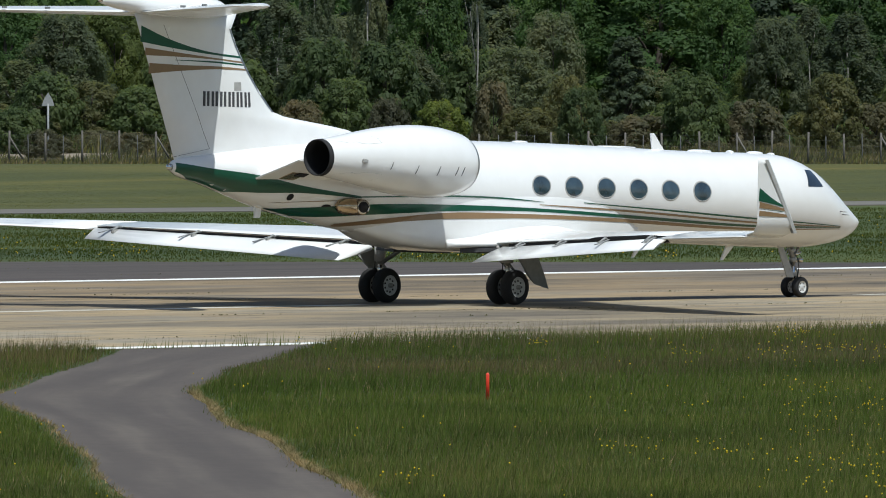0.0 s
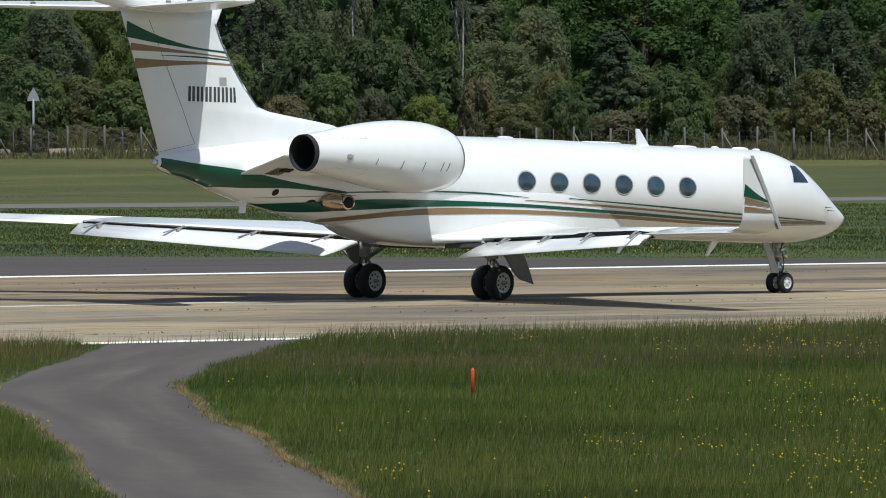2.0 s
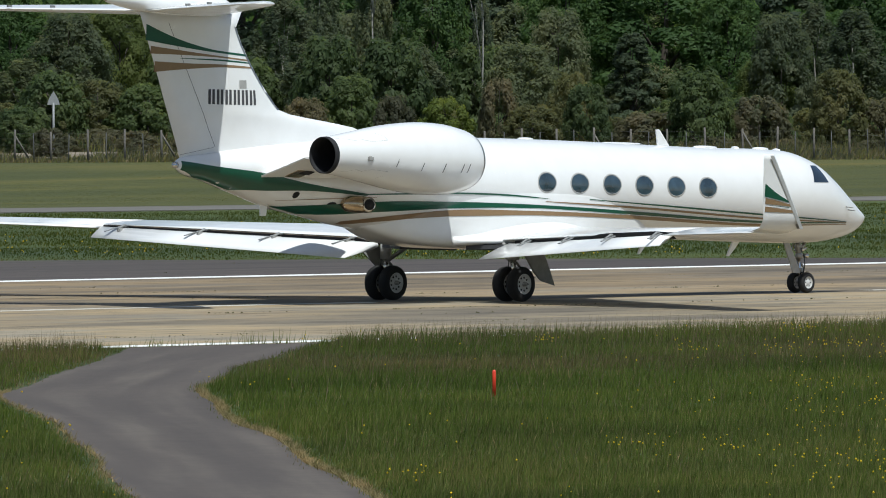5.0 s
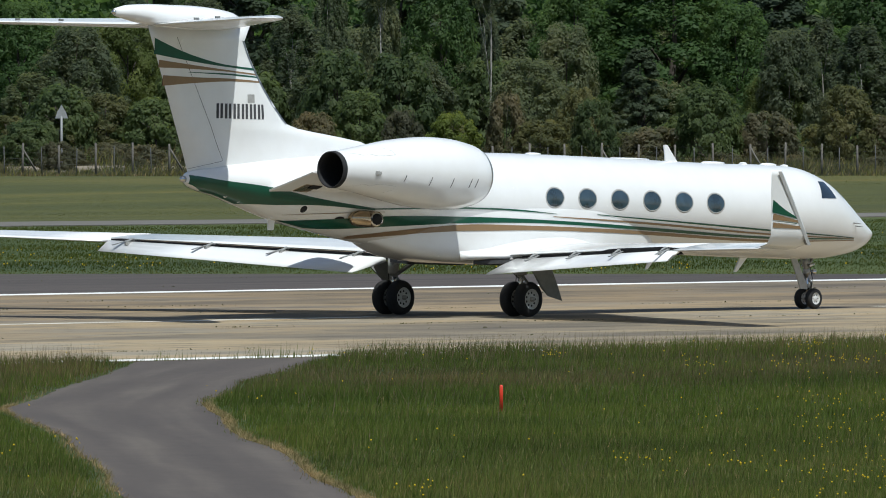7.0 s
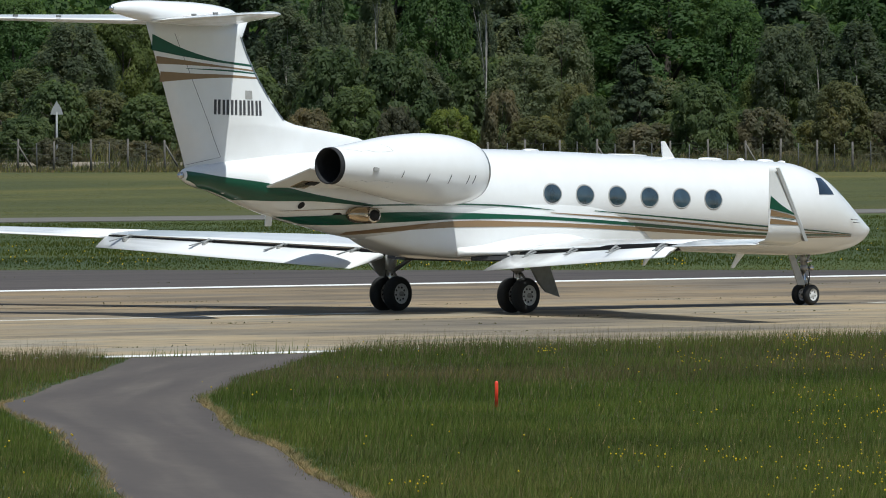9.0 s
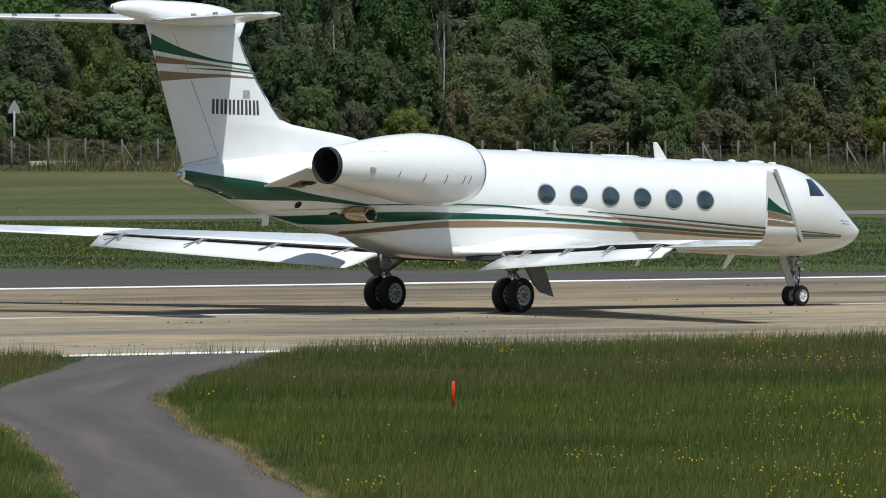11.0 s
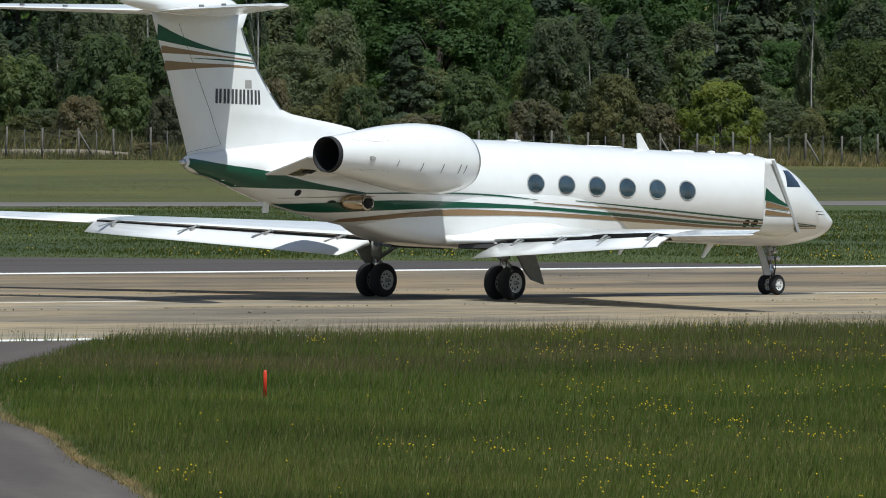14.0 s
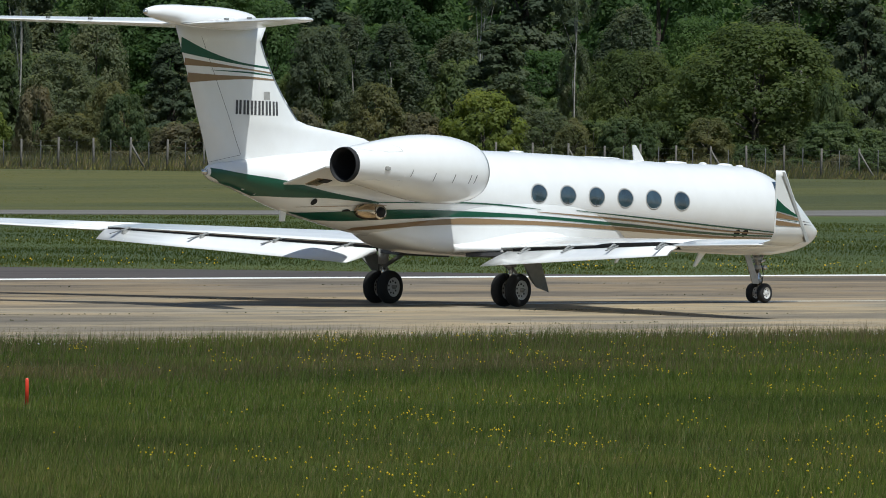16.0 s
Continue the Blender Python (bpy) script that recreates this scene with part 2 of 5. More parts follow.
def tube(points, radii, n=12):
    """A round bar along points."""
    rings = []
    for i, p in enumerate(points):
        a, b = Vector(points[max(0, i - 1)]), Vector(points[min(len(points) - 1, i + 1)])
        d = (b - a).normalized()
        s = d.orthogonal().normalized()
        u = d.cross(s)
        if i and (s.dot(last) < 0.2):
            s = (last - d * last.dot(d)).normalized()
            u = d.cross(s)
        last = s
        rings.append([Vector(p) + (s * math.cos(w) + u * math.sin(w)) * radii[i] for w in [2 * math.pi * j / n for j in range(n)]])
    return loft(rings)


def slab(outline, thick):
    """A plate: an outline of points, thickened along its own normal."""
    pts = [Vector(p) for p in outline]
    nrm = (pts[1] - pts[0]).cross(pts[2] - pts[1]).normalized() * thick / 2
    return loft([[p - nrm for p in pts], [p + nrm for p in pts]])


def block(x0, x1, y0, y1, z0, z1):
    return loft([[(x0, y0, z), (x1, y0, z), (x1, y1, z), (x0, y1, z)] for z in (z0, z1)])


def bevelled(me, width):
    bm = bmesh.new()
    bm.from_mesh(me)
    bmesh.ops.bevel(bm, geom=bm.edges[:], offset=width, segments=2, affect="EDGES", clamp_overlap=True)
    bm.to_mesh(me)
    bm.free()
    return me


def easy(table, x):
    """Smooth interpolation of rows (x, a, b, ...) in rising x."""
    t = np.array(table, float)
    xs, out = t[:, 0], []
    for k in range(1, t.shape[1]):
        d = np.gradient(t[:, k], xs)
        i = int(np.clip(np.searchsorted(xs, x) - 1, 0, len(xs) - 2))
        h = xs[i + 1] - xs[i]
        u = float(np.clip((x - xs[i]) / h, 0, 1))
        lim = 3 * abs(t[i + 1, k] - t[i, k]) / h
        m0, m1 = float(np.clip(d[i], -lim, lim)), float(np.clip(d[i + 1], -lim, lim))
        out.append((2 * u ** 3 - 3 * u * u + 1) * t[i, k] + (u ** 3 - 2 * u * u + u) * h * m0 + (3 * u * u - 2 * u ** 3) * t[i + 1, k] + (u ** 3 - u * u) * h * m1)
    return out


# ---- the lie of the land ----
VIEW = radians(41.2)


def spot(depth, side, z=0.0):
    """A place so far from the eye, and so far to the side of its middle line."""
    return Vector((EYE.x + depth * math.cos(VIEW) + side * math.sin(VIEW), EYE.y + depth * math.sin(VIEW) - side * math.cos(VIEW), z))


def level(x, y):
    """Height of the ground: a slight fall across the airfield, a rise to the fence and an added slope behind the wood
    that blocks the sky.
    """
    z = 0.006 * min(max(y - LEAN * x, -27), 60)
    d = (x - EYE.x) * math.cos(VIEW) + (y - EYE.y) * math.sin(VIEW)
    u = min(max((d - 565) / 135, 0), 1)
    z += 1.3 * u * u * (3 - 2 * u)
    s = (x - EYE.x) * math.sin(VIEW) - (y - EYE.y) * math.cos(VIEW)
    z += .8 * min(max((d - 698) / 36, 0), 1) * min(max((-14 - s) / 8, 0), 1)
    v = min(max((d - 830) / 120, 0), 1)
    return z + 22 * v * v * (3 - 2 * v)


def runway_point(x, across, up=0.0):
    y = across + LEAN * x
    return (x, y, level(x, y) + up)


def build_ground():
    ds = [-2500, -900, -300, -60] + list(np.arange(0, 960, 8.0)) + [1000, 1300, 2000, 3500]
    ls = [-3000, -1200, -500, -250] + list(np.arange(-160, 161, 8.0)) + [250, 500, 1200, 3000]
    verts = []
    for d in ds:
        for s in ls:
            p = spot(d, s)
            verts.append((p.x, p.y, level(p.x, p.y) - 0.012))
    n = len(ls)
    faces = [(i * n + j, i * n + j + 1, (i + 1) * n + j + 1, (i + 1) * n + j) for i in range(len(ds) - 1) for j in range(n - 1)]
    tagged(part("ground", mesh("ground", verts, faces, TURF), None, tidy=False), "rough green airfield turf with an added slope behind the wood", "ground", kind="structure")


def band(name, xs, a0, a1, up, material, label, category):
    """A paved strip along the runway with a small edge."""
    rings = []
    for x in xs:
        rings.append([runway_point(x, a0, -0.3), runway_point(x, a0, up), runway_point(x, (a0 + a1) / 2, up), runway_point(x, a1, up), runway_point(x, a1, -0.3)])
    v, f = loft(rings, closed=False)
    return tagged(part(name, mesh(name, v, f, material, False), None, tidy=False), label, category, kind="structure")


XS = [-900, -400] + list(range(-150, 351, 25)) + [600, 1000]


def shoulder_edge(x):
    """How far the shoulder reaches from the runway's middle; it is cut off slantwise."""
    return np.interp(x, [-900, 33.5, 61.5, 62, 1000], [48.5, 48.5, 27.3, 26.6, 26.6])


def build_runway():
    band("runway", XS, -25.2, 26.6, 0.0, CONCRETE, "pale worn sand-coloured concrete runway with faint stains", "runway")
    rings = []
    for x in [-900, -400] + list(range(-150, 34, 20)) + list(np.linspace(33.5, 61.5, 30)):
        far = float(shoulder_edge(x)) + .35 * math.sin(x * 1.9) * math.sin(x * .7)
        rings.append([runway_point(x, far + (26.6 - far) * k, 0.0 if 0 <= k <= 1 else -.3) for k in (-.001, 0, .5, 1)])
    v, f = loft(rings, closed=False)
    tagged(part("runway_shoulder", mesh("runway_shoulder", v, f, SHOULDER, False), None, tidy=False), "dark old asphalt shoulder cut off slantwise by grass", "runway", kind="structure")
    band("edge_line", XS, -24.95, -24.05, 0.004, LINE, "white painted runway edge line", "road marking")
    band("edge_line", XS, 25.2, 26.4, 0.004, LINE, "white painted runway edge line", "road marking")
    for i in range(-5, 6):
        x0 = -32.5 + i * 50.0
        tagged(band("centre_line", [x0, x0 + 15, x0 + 30], 0.2, 0.85, 0.004, CENTRE, "worn white centre line dash", "road marking"), group="centre line dashes")
    band("taxiway", XS, 152.5, 167.0, 0.03, TAXI, "narrow grey taxiway beyond the grass", "taxiway")
    # the side path that runs up to the runway between the grass
    right = [(-24.5, -25.2), (-32.7, -25.4), (-40.2, -30.9), (-50.0, -38.6), (-57.0, -44.4), (-60.6, -47.37), (-66.5, -52.9), (-73.9, -60.15), (-84.57, -71.15), (-93.65, -80.29), (-100.94, -87.68), (-130, -117.5)]
    left = [(-46.0, -25.2), (-39.1, -25.4), (-42.33, -28.24), (-50.9, -35.12), (-58.0, -41.1), (-64.3, -46.2), (-67.9, -49.2), (-71.3, -52.75), (-81.45, -63.67), (-89.48, -71.76), (-98.12, -80.47), (-132, -114.5)]
    def ragged(line, seed):
        rng, out = random.Random(seed), []
        for (x0, y0), (x1, y1) in zip(line[:-1], line[1:]):
            for k in range(10):
                u, g = k / 10, rng.gauss(0, .015) + .05 * math.sin(.45 * (x0 + (x1 - x0) * k / 10) + seed)
                out.append((x0 + (x1 - x0) * u + g, y0 + (y1 - y0) * u - g))
        return out + [line[-1]]
    left, right = ragged(left, 5), ragged(right, 8)
    verts = []
    for (ax, ay), (bx, by) in zip(left, right):
        verts += [runway_point(ax, ay, -0.3), runway_point(ax, ay, -0.003), runway_point(bx, by, -0.003), runway_point(bx, by, -0.3)]
    faces = []
    for i in range(len(left) - 1):
        for j in range(3):
            faces.append((i * 4 + j, i * 4 + j + 1, i * 4 + j + 5, i * 4 + j + 4))
    me = mesh("path", verts, faces, PATH, False)
    layer, row = me.uv_layers.new(name="run"), [0.0]
    for (x0, y0), (x1, y1) in zip(left[:-1], left[1:]):
        row.append(row[-1] + math.hypot(x1 - x0, y1 - y0))
    for loop in me.loops:
        layer.data[loop.index].uv = (0.0 if loop.vertex_index % 4 < 2 else 1.0, row[loop.vertex_index // 4])
    tagged(part("path", me, tidy=False), "smooth grey asphalt service path winding to the runway", "path", kind="structure")
    return left[10:], right[10:]


# ---- the aircraft ----
# fuselage stations: along, underside, top, half width
HULL = [(-10.0, 3.42, 3.58, .06), (-9.9, 3.36, 3.66, .15), (-9.0, 3.1, 3.78, .36), (-8.01, 2.8, 3.88, .55), (-6.98, 2.5, 3.97, .72), (-5.54, 2.2, 4.06, .9),
        (-3.88, 1.9, 4.13, 1.06), (-2.63, 1.76, 4.15, 1.14), (-1.0, 1.74, 4.15, 1.19), (1.4, 1.74, 4.12, 1.2), (4.64, 1.63, 4.03, 1.2), (7.17, 1.52, 3.93, 1.2),
        (10.18, 1.40, 3.82, 1.2), (11.98, 1.34, 3.78, 1.19), (13.12, 1.31, 3.69, 1.13), (14.1, 1.32, 3.36, .95), (14.84, 1.39, 2.91, .73), (15.3, 1.46, 2.60, .56),
        (15.65, 1.55, 2.38, .41), (15.95, 1.68, 2.19, .27), (16.18, 1.84, 2.06, .13), (16.30, 1.94, 1.99, .03)]


FAIRING = [(-3.7, 1.92, 2.6, .4), (-2.6, 1.58, 2.8, .80), (-1.3, 1.39, 2.95, 1.06), (.3, 1.31, 3.0, 1.17), (2.5, 1.26, 3.0, 1.19), (4.2, 1.28, 2.9, 1.18), (5.6, 1.37, 2.7, 1.05), (6.8, 1.47, 2.4, .7), (7.4, 1.56, 2.1, .3)]


def fairing_side(x, z):
    if not -3.7 < x < 7.4:
        return 0.0
    zb, zt, w = easy(FAIRING, x)
    c = zb + (zt - zb) * .6
    t = min(max((z - c) / ((zt - c) if z > c else (c - zb)), -1), 1)
    return w * (1 - abs(t) ** 6) ** (1 / 6)


def hull_side(x, z, out=0.0):
    """Half width of the fuselage at a place along it and a height."""
    zb, zt, w = easy(HULL, x)
    u = min(max((z - (zb + zt) / 2) / ((zt - zb) / 2), -0.999), 0.999)
    return w * math.sqrt(1 - u * u) + out


def hull_point(x, z, out, side):
    """A place a little proud of the fuselage's skin."""
    zb, zt, w = easy(HULL, x)
    c, h = (zb + zt) / 2, (zt - zb) / 2
    u = min(max((z - c) / h, -0.985), 0.985)
    wide = fairing_side(x, z)
    if wide > w * math.sqrt(1 - u * u):
        return (x, side * (wide + out), z)
    return (x, side * (w + out) * math.sqrt(1 - u * u), c + (h + out) * u)


def ruled(fn, rows, steps, across, side):
    """A thin painted strip between two heights along a body; rows: along, low, high; fn gives the half width."""
    lo, hi = rows[0][0], rows[-1][0]
    rings = []
    for i in range(steps + 1):
        x = lo + (hi - lo) * i / steps
        z0, z1 = easy(rows, x) if len(rows) > 2 else [rows[0][k] + (rows[1][k] - rows[0][k]) * i / steps for k in (1, 2)]
        rings.append([hull_point(x, z0 + (z1 - z0) * j / across, .012, side) if fn is None else (x, side * fn(x, z0 + (z1 - z0) * j / across), z0 + (z1 - z0) * j / across) for j in range(across + 1)])
    return loft(rings, closed=False)


def fin_edges(z):
    return easy([(3.3, -2.6, -9.75), (4.1, -2.9, -10.02), (4.4, -3.55, -10.14), (4.58, -4.75, -10.21), (4.74, -5.9, -10.27), (5.12, -6.55, -10.42), (5.6, -7.0, -10.6), (6.1, -7.38, -10.8), (6.8, -7.78, -11.08), (7.1, -7.86, -11.2), (7.3, -7.62, -11.28)], z)


FOIL = [(0, 0), (.006, .19), (.02, .36), (.05, .56), (.1, .76), (.2, .95), (.3, 1.0), (.4, .97), (.55, .83), (.7, .61), (.85, .33), (1.0, .05)]


def fin_side(x, z, out=0.0):
    le, te = fin_edges(z)
    u = min(max((le - x) / (le - te), 0), 1)
    return (0.05 + 0.11 * min(1, (le - te) / 4.4)) * float(np.interp(u, [p[0] for p in FOIL], [p[1] for p in FOIL])) + out


def foil_ring(y, le, te, z, thick, twist=0.0, rise=0.0):
    """A wing section in the plane across y: top from the trailing edge forward, then the underside back."""
    out = []
    for u, t in FOIL[::-1]:
        out.append((le + (te - le) * u, y, z + thick * 0.58 * t + twist * (0.5 - u) + rise * max(0, u - .35) / .65))
    for u, t in FOIL[1:]:
        out.append((le + (te - le) * u, y, z - thick * 0.42 * t + twist * (0.5 - u) + rise * max(0, u - .35) / .65))
    return out


def wing_le(y):
    return -2.93 + (13.9 - y) * 0.577


def wing_z(y, side=1):
    """Height of the wing; the starboard one hangs a little lower."""
    return 1.535 + (0.037 if side > 0 else 0.0235) * (y - 1.2)


def heel(y, side):
    return wing_z(y, side) - wing_z(y)


def oval_on_hull(x, z, rx, rz, side, out, n=28):
    return [(x + rx * math.cos(a), side * hull_side(x + rx * math.cos(a), z + rz * math.sin(a), out), z + rz * math.sin(a)) for a in [2 * math.pi * j / n for j in range(n)]]


def wheel(parent, x, y, z, radius, width, holes, face):
    """A wheel with its tyre; made round the y axis."""
    prof = [(radius * .58, -.5), (radius * .66, -.52), (radius * .80, -.53), (radius * .93, -.45), (radius * .985, -.26), (radius, 0), (radius * .985, .26), (radius * .93, .45), (radius * .80, .53), (radius * .66, .52), (radius * .58, .5)]
    n = 40
    v, f = loft([[(r * math.cos(a), w * width, r * math.sin(a)) for r, w in prof] for a in [2 * math.pi * i / n for i in range(n)]], closed=False)
    m = len(prof)
    f += [((n - 1) * m + j, (n - 1) * m + j + 1, j + 1, j) for j in range(m - 1)]
    tyre = mesh("tyre", v, f, RUBBER)
    rim_prof = [(0.0, -.36), (radius * .16, -.42), (radius * .2, -.34), (radius * .50, -.36), (radius * .55, -.47), (radius * .60, -.49), (radius * .60, .49), (radius * .55, .47), (radius * .50, .36), (radius * .2, .34), (radius * .16, .42), (0.0, .36)]
    v, f = loft([[(r * math.cos(a), w * width, r * math.sin(a)) for r, w in rim_prof] for a in [2 * math.pi * i / n for i in range(n)]], closed=False)
    m = len(rim_prof)
    f += [((n - 1) * m + j, (n - 1) * m + j + 1, j + 1, j) for j in range(m - 1)]
    rim = part("wheel", mesh("wheel", v, f, RIM_WHITE), parent, "pale painted wheel with round holes and a black tyre")
    rim.location = (x, y, z)
    part("tyre", tyre, rim, "worn black rubber tyre")
    # black discs on the rim, coloured as the shade inside its holes
    for k in range(holes):
        a = 2 * math.pi * k / holes
        c = Vector((radius * .37 * math.cos(a), 0, radius * .37 * math.sin(a)))
        for s in (-1, 1):
            v, f = tube([c + Vector((0, s * width * .33, 0)), c + Vector((0, s * width * .372, 0))], [radius * .062] * 2, 10)
            part("wheel_hole", mesh("wheel_hole", v, f, SOOT_AND_SHADE), rim)
    WHEELS.append((rim, (x, y, z), radius))
    return rim


WHEELS = []


def build_jet():
    jet = new("business_jet")
    tagged(jet, "white twin-engine business jet with green and bronze stripes on the runway", "aircraft")

    # fuselage
    n = 72
    rings = []
    xs = sorted(set(list(np.linspace(-10.0, -9.6, 5)) + list(np.linspace(-9.6, 13.0, 150)) + list(np.linspace(13.0, 16.0, 40)) + list(np.linspace(16.0, 16.3, 8))))
    for x in xs:
        zb, zt, w = easy(HULL, x)
        c, h = (zb + zt) / 2, (zt - zb) / 2
        rings.append([(x, w * math.cos(a), c + h * math.sin(a)) for a in [2 * math.pi * j / n for j in range(n)]])
    v, f = loft(rings)
    part("fuselage", mesh("fuselage", v, f, WHITE), jet, "glossy white fuselage")

    # wing root and belly fairing
    rings = []
    for x in np.linspace(-3.7, 7.4, 70):
        zb, zt, w = easy(FAIRING, x)
        c = zb + (zt - zb) * .6
        ring = []
        for a in [2 * math.pi * j / 64 for j in range(64)]:
            ca, sa = math.cos(a), math.sin(a)
            ring.append((x, w * math.copysign(abs(ca) ** (2 / 6), ca), c + ((zt - c) if sa > 0 else (c - zb)) * math.copysign(abs(sa) ** (2 / 6), sa)))
        rings.append(ring)
    v, f = loft(rings)
    part("belly_fairing", mesh("belly_fairing", v, f, WHITE), jet, "white belly fairing")

    # fillets that run from the flank out on to the wing
    for side in (-1, 1):
        rings = []
        for x in np.linspace(-1.05, 4.3, 32):
            u = (4.3 - x) / 4.75
            top = wing_z(2.1) + .235 * float(np.interp((wing_le(2.1) - x) / (wing_le(2.1) + .07), [p[0] for p in FOIL], [p[1] for p in FOIL])) + .01
            up = .06 + .20 * math.sin(math.pi * min(u * .75 + .1, 1))
            taper = min(max((x + 1.12) / 1.5, .04), 1)
            rings.append([(x, side * (1.06 + (y - 1.06) * taper), z) for y, z in ((1.08, top + up), (1.195, top + up * .62), (1.28, top + up * .32), (1.46, top + up * .13), (1.72, top + up * .03), (2.2, top - .02), (2.2, top - .12), (1.1, top - .2))])
        v, f = loft(rings)
        part("wing_fillet", mesh("wing_fillet", v, f, WHITE), jet, "white wing root fillet")

    # livery along both flanks
    stripes = (
        (GREEN, "green stripe", [(-9.93, 3.40, 3.60), (-8.91, 2.98, 3.46), (-7.64, 2.87, 3.31), (-6.02, 2.84, 3.01), (-4.13, 2.70, 2.75)]),
        (GREEN, "thin green stripe", [(-4.13, 2.72, 2.75), (-0.97, 2.72, 2.76), (1.17, 2.64, 2.68), (2.48, 2.56, 2.57)]),
        (GREEN, "green stripe", [(-7.25, 2.42, 2.44), (-6.62, 2.34, 2.46), (-5.44, 2.25, 2.49), (-3.7, 2.29, 2.55), (-0.9, 2.36, 2.52), (1.25, 2.35, 2.45), (5.63, 2.15, 2.23), (11.05, 1.87, 1.92), (14.76, 1.82, 1.84)]),
        (GOLD, "bronze stripe", [(-4.47, 1.98, 2.07), (-2.75, 2.09, 2.22), (-1.0, 2.16, 2.32), (1.36, 2.16, 2.28), (5.7, 2.03, 2.12), (11.11, 1.79, 1.84), (14.79, 1.785, 1.8)]),
        (GREEN, "thin green stripe", [(4.03, 2.53, 2.55), (7.3, 2.31, 2.35), (11.04, 2.06, 2.10), (14.75, 1.85, 1.865)]),
        (GOLD, "thin bronze stripe", [(-6.9, 2.605, 2.612), (-5.4, 2.63, 2.645), (-3.8, 2.655, 2.665)]),
        (GOLD, "thin bronze stripe", [(2.33, 2.49, 2.51), (6.23, 2.27, 2.32), (11.1, 1.96, 2.0), (14.75, 1.83, 1.845)]),
    )
    for side in (-1, 1):
        for material, label, rows in stripes:
            v, f = ruled(None, rows, 110, 6, side)
            part("stripe", mesh("stripe", v, f, material), jet, label, tidy=False)

    # cabin windows, each with a metal rim
    for side in (-1, 1):
        for k in range(6):
            x, z = 2.4 + 1.25 * k, 2.985 - .029 * 1.25 * k
            a, b = oval_on_hull(x, z, .366, .276, side, .002), oval_on_hull(x, z, .354, .264, side, .008)
            c, d = oval_on_hull(x, z, .335, .245, side, .014), oval_on_hull(x, z, .325, .235, side, .004)
            v, f = loft([a, b, c, d], caps=False)
            w = part("cabin_window", mesh("cabin_window", v, f, GREY_PAINT), jet, "dark oval window in a pale metal rim")
            v = oval_on_hull(x, z, .328, .238, side, .006) + oval_on_hull(x, z, .17, .12, side, .006) + [(x, side * hull_side(x, z, .006), z)]
            f = [(j, (j + 1) % 28, 28 + (j + 1) % 28, 28 + j) for j in range(28)] + [(28 + j, 28 + (j + 1) % 28, 56) for j in range(28)]
            part("pane", mesh("pane", v, f, GLASS), w, "dark tinted glass")

    # cockpit glazing
    for side in (-1, 1):
        for quad in ([(13.2, 3.35), (13.56, 3.34), (13.80, 2.90), (13.0, 2.91)], [(14.0, 3.20), (14.22, 3.14), (14.72, 2.89), (14.42, 2.88)]):
            k = 8
            grid = []
            for i in range(k + 1):
                for j in range(k + 1):
                    u, w = i / k, j / k
                    top = [quad[0][q] + (quad[1][q] - quad[0][q]) * u for q in (0, 1)]
                    bot = [quad[3][q] + (quad[2][q] - quad[3][q]) * u for q in (0, 1)]
                    x, z = (top[q] + (bot[q] - top[q]) * w for q in (0, 1))
                    grid.append((x, side * hull_side(x, z, .008), z))
            f = [(i * (k + 1) + j, i * (k + 1) + j + 1, (i + 1) * (k + 1) + j + 1, (i + 1) * (k + 1) + j) for i in range(k) for j in range(k)]
            part("cockpit_window", mesh("cockpit_window", grid, f, COCKPIT_GLASS), jet, "dark cockpit pane")

    # fin with dorsal fillet
    rings = []
    for z in [3.3, 3.7, 4.1, 4.25, 4.4, 4.5, 4.58, 4.66, 4.74, 4.85, 5.0, 5.2, 5.5, 5.8, 6.1, 6.5, 6.9, 7.3]:
        le, te = fin_edges(z)
        t = 0.05 + 0.11 * min(1, (le - te) / 4.4)
        rings.append([(le + (te - le) * u, t * w, z) for u, w in FOIL] + [(le + (te - le) * u, -t * w, z) for u, w in FOIL[:0:-1]])
    v, f = loft(rings)
    part("fin", mesh("fin", v, f, WHITE), jet, "white swept fin with a dorsal fillet")
    fin_rows = (
        (GREEN, "green stripe", [(-11.05, 6.58, 6.98), (-10.15, 6.45, 6.66), (-8.93, 6.3, 6.37), (-7.55, 6.18, 6.23)]),
        (GOLD, "bronze stripe", [(-10.9, 6.25, 6.44), (-9.91, 6.22, 6.33), (-8.43, 6.14, 6.18), (-7.49, 6.06, 6.1)]),
        (GREEN, "thin green stripe", [(-9.91, 6.13, 6.14), (-8.43, 6.06, 6.1), (-7.43, 6.0, 6.03)]),
        (GOLD, "bronze stripe", [(-10.76, 5.8, 6.06), (-9.66, 5.87, 6.01), (-8.43, 5.91, 5.98), (-7.37, 5.88, 5.92)]),
    )
    for side in (-1, 1):
        for material, label, rows in fin_rows:
            v, f = ruled(lambda x, z: fin_side(x, z, .006), rows, 40, 3, side)
            part("stripe", mesh("stripe", v, f, material), jet, label, tidy=False)
        # plain bars where the registration stands, and the small plate over it
        for k in range(6):
            x0 = -8.95 + k * .292
            for a, b in ((0, .085), (.135, .22)):
                v, f = ruled(lambda x, z: fin_side(x, z, .006), [(x0 + a, 5.0 - .02 * k * .3, 5.37 - .02 * k * .3), (x0 + b, 5.0 - .02 * k * .3, 5.37 - .02 * k * .3)], 2, 4, side)
                part("registration_bar", mesh("registration_bar", v, f, SEAM), jet, "dark plain bar", tidy=False)
        v, f = ruled(lambda x, z: fin_side(x, z, .007), [(-7.86, 5.38, 5.59), (-7.6, 5.38, 5.59)], 2, 3, side)
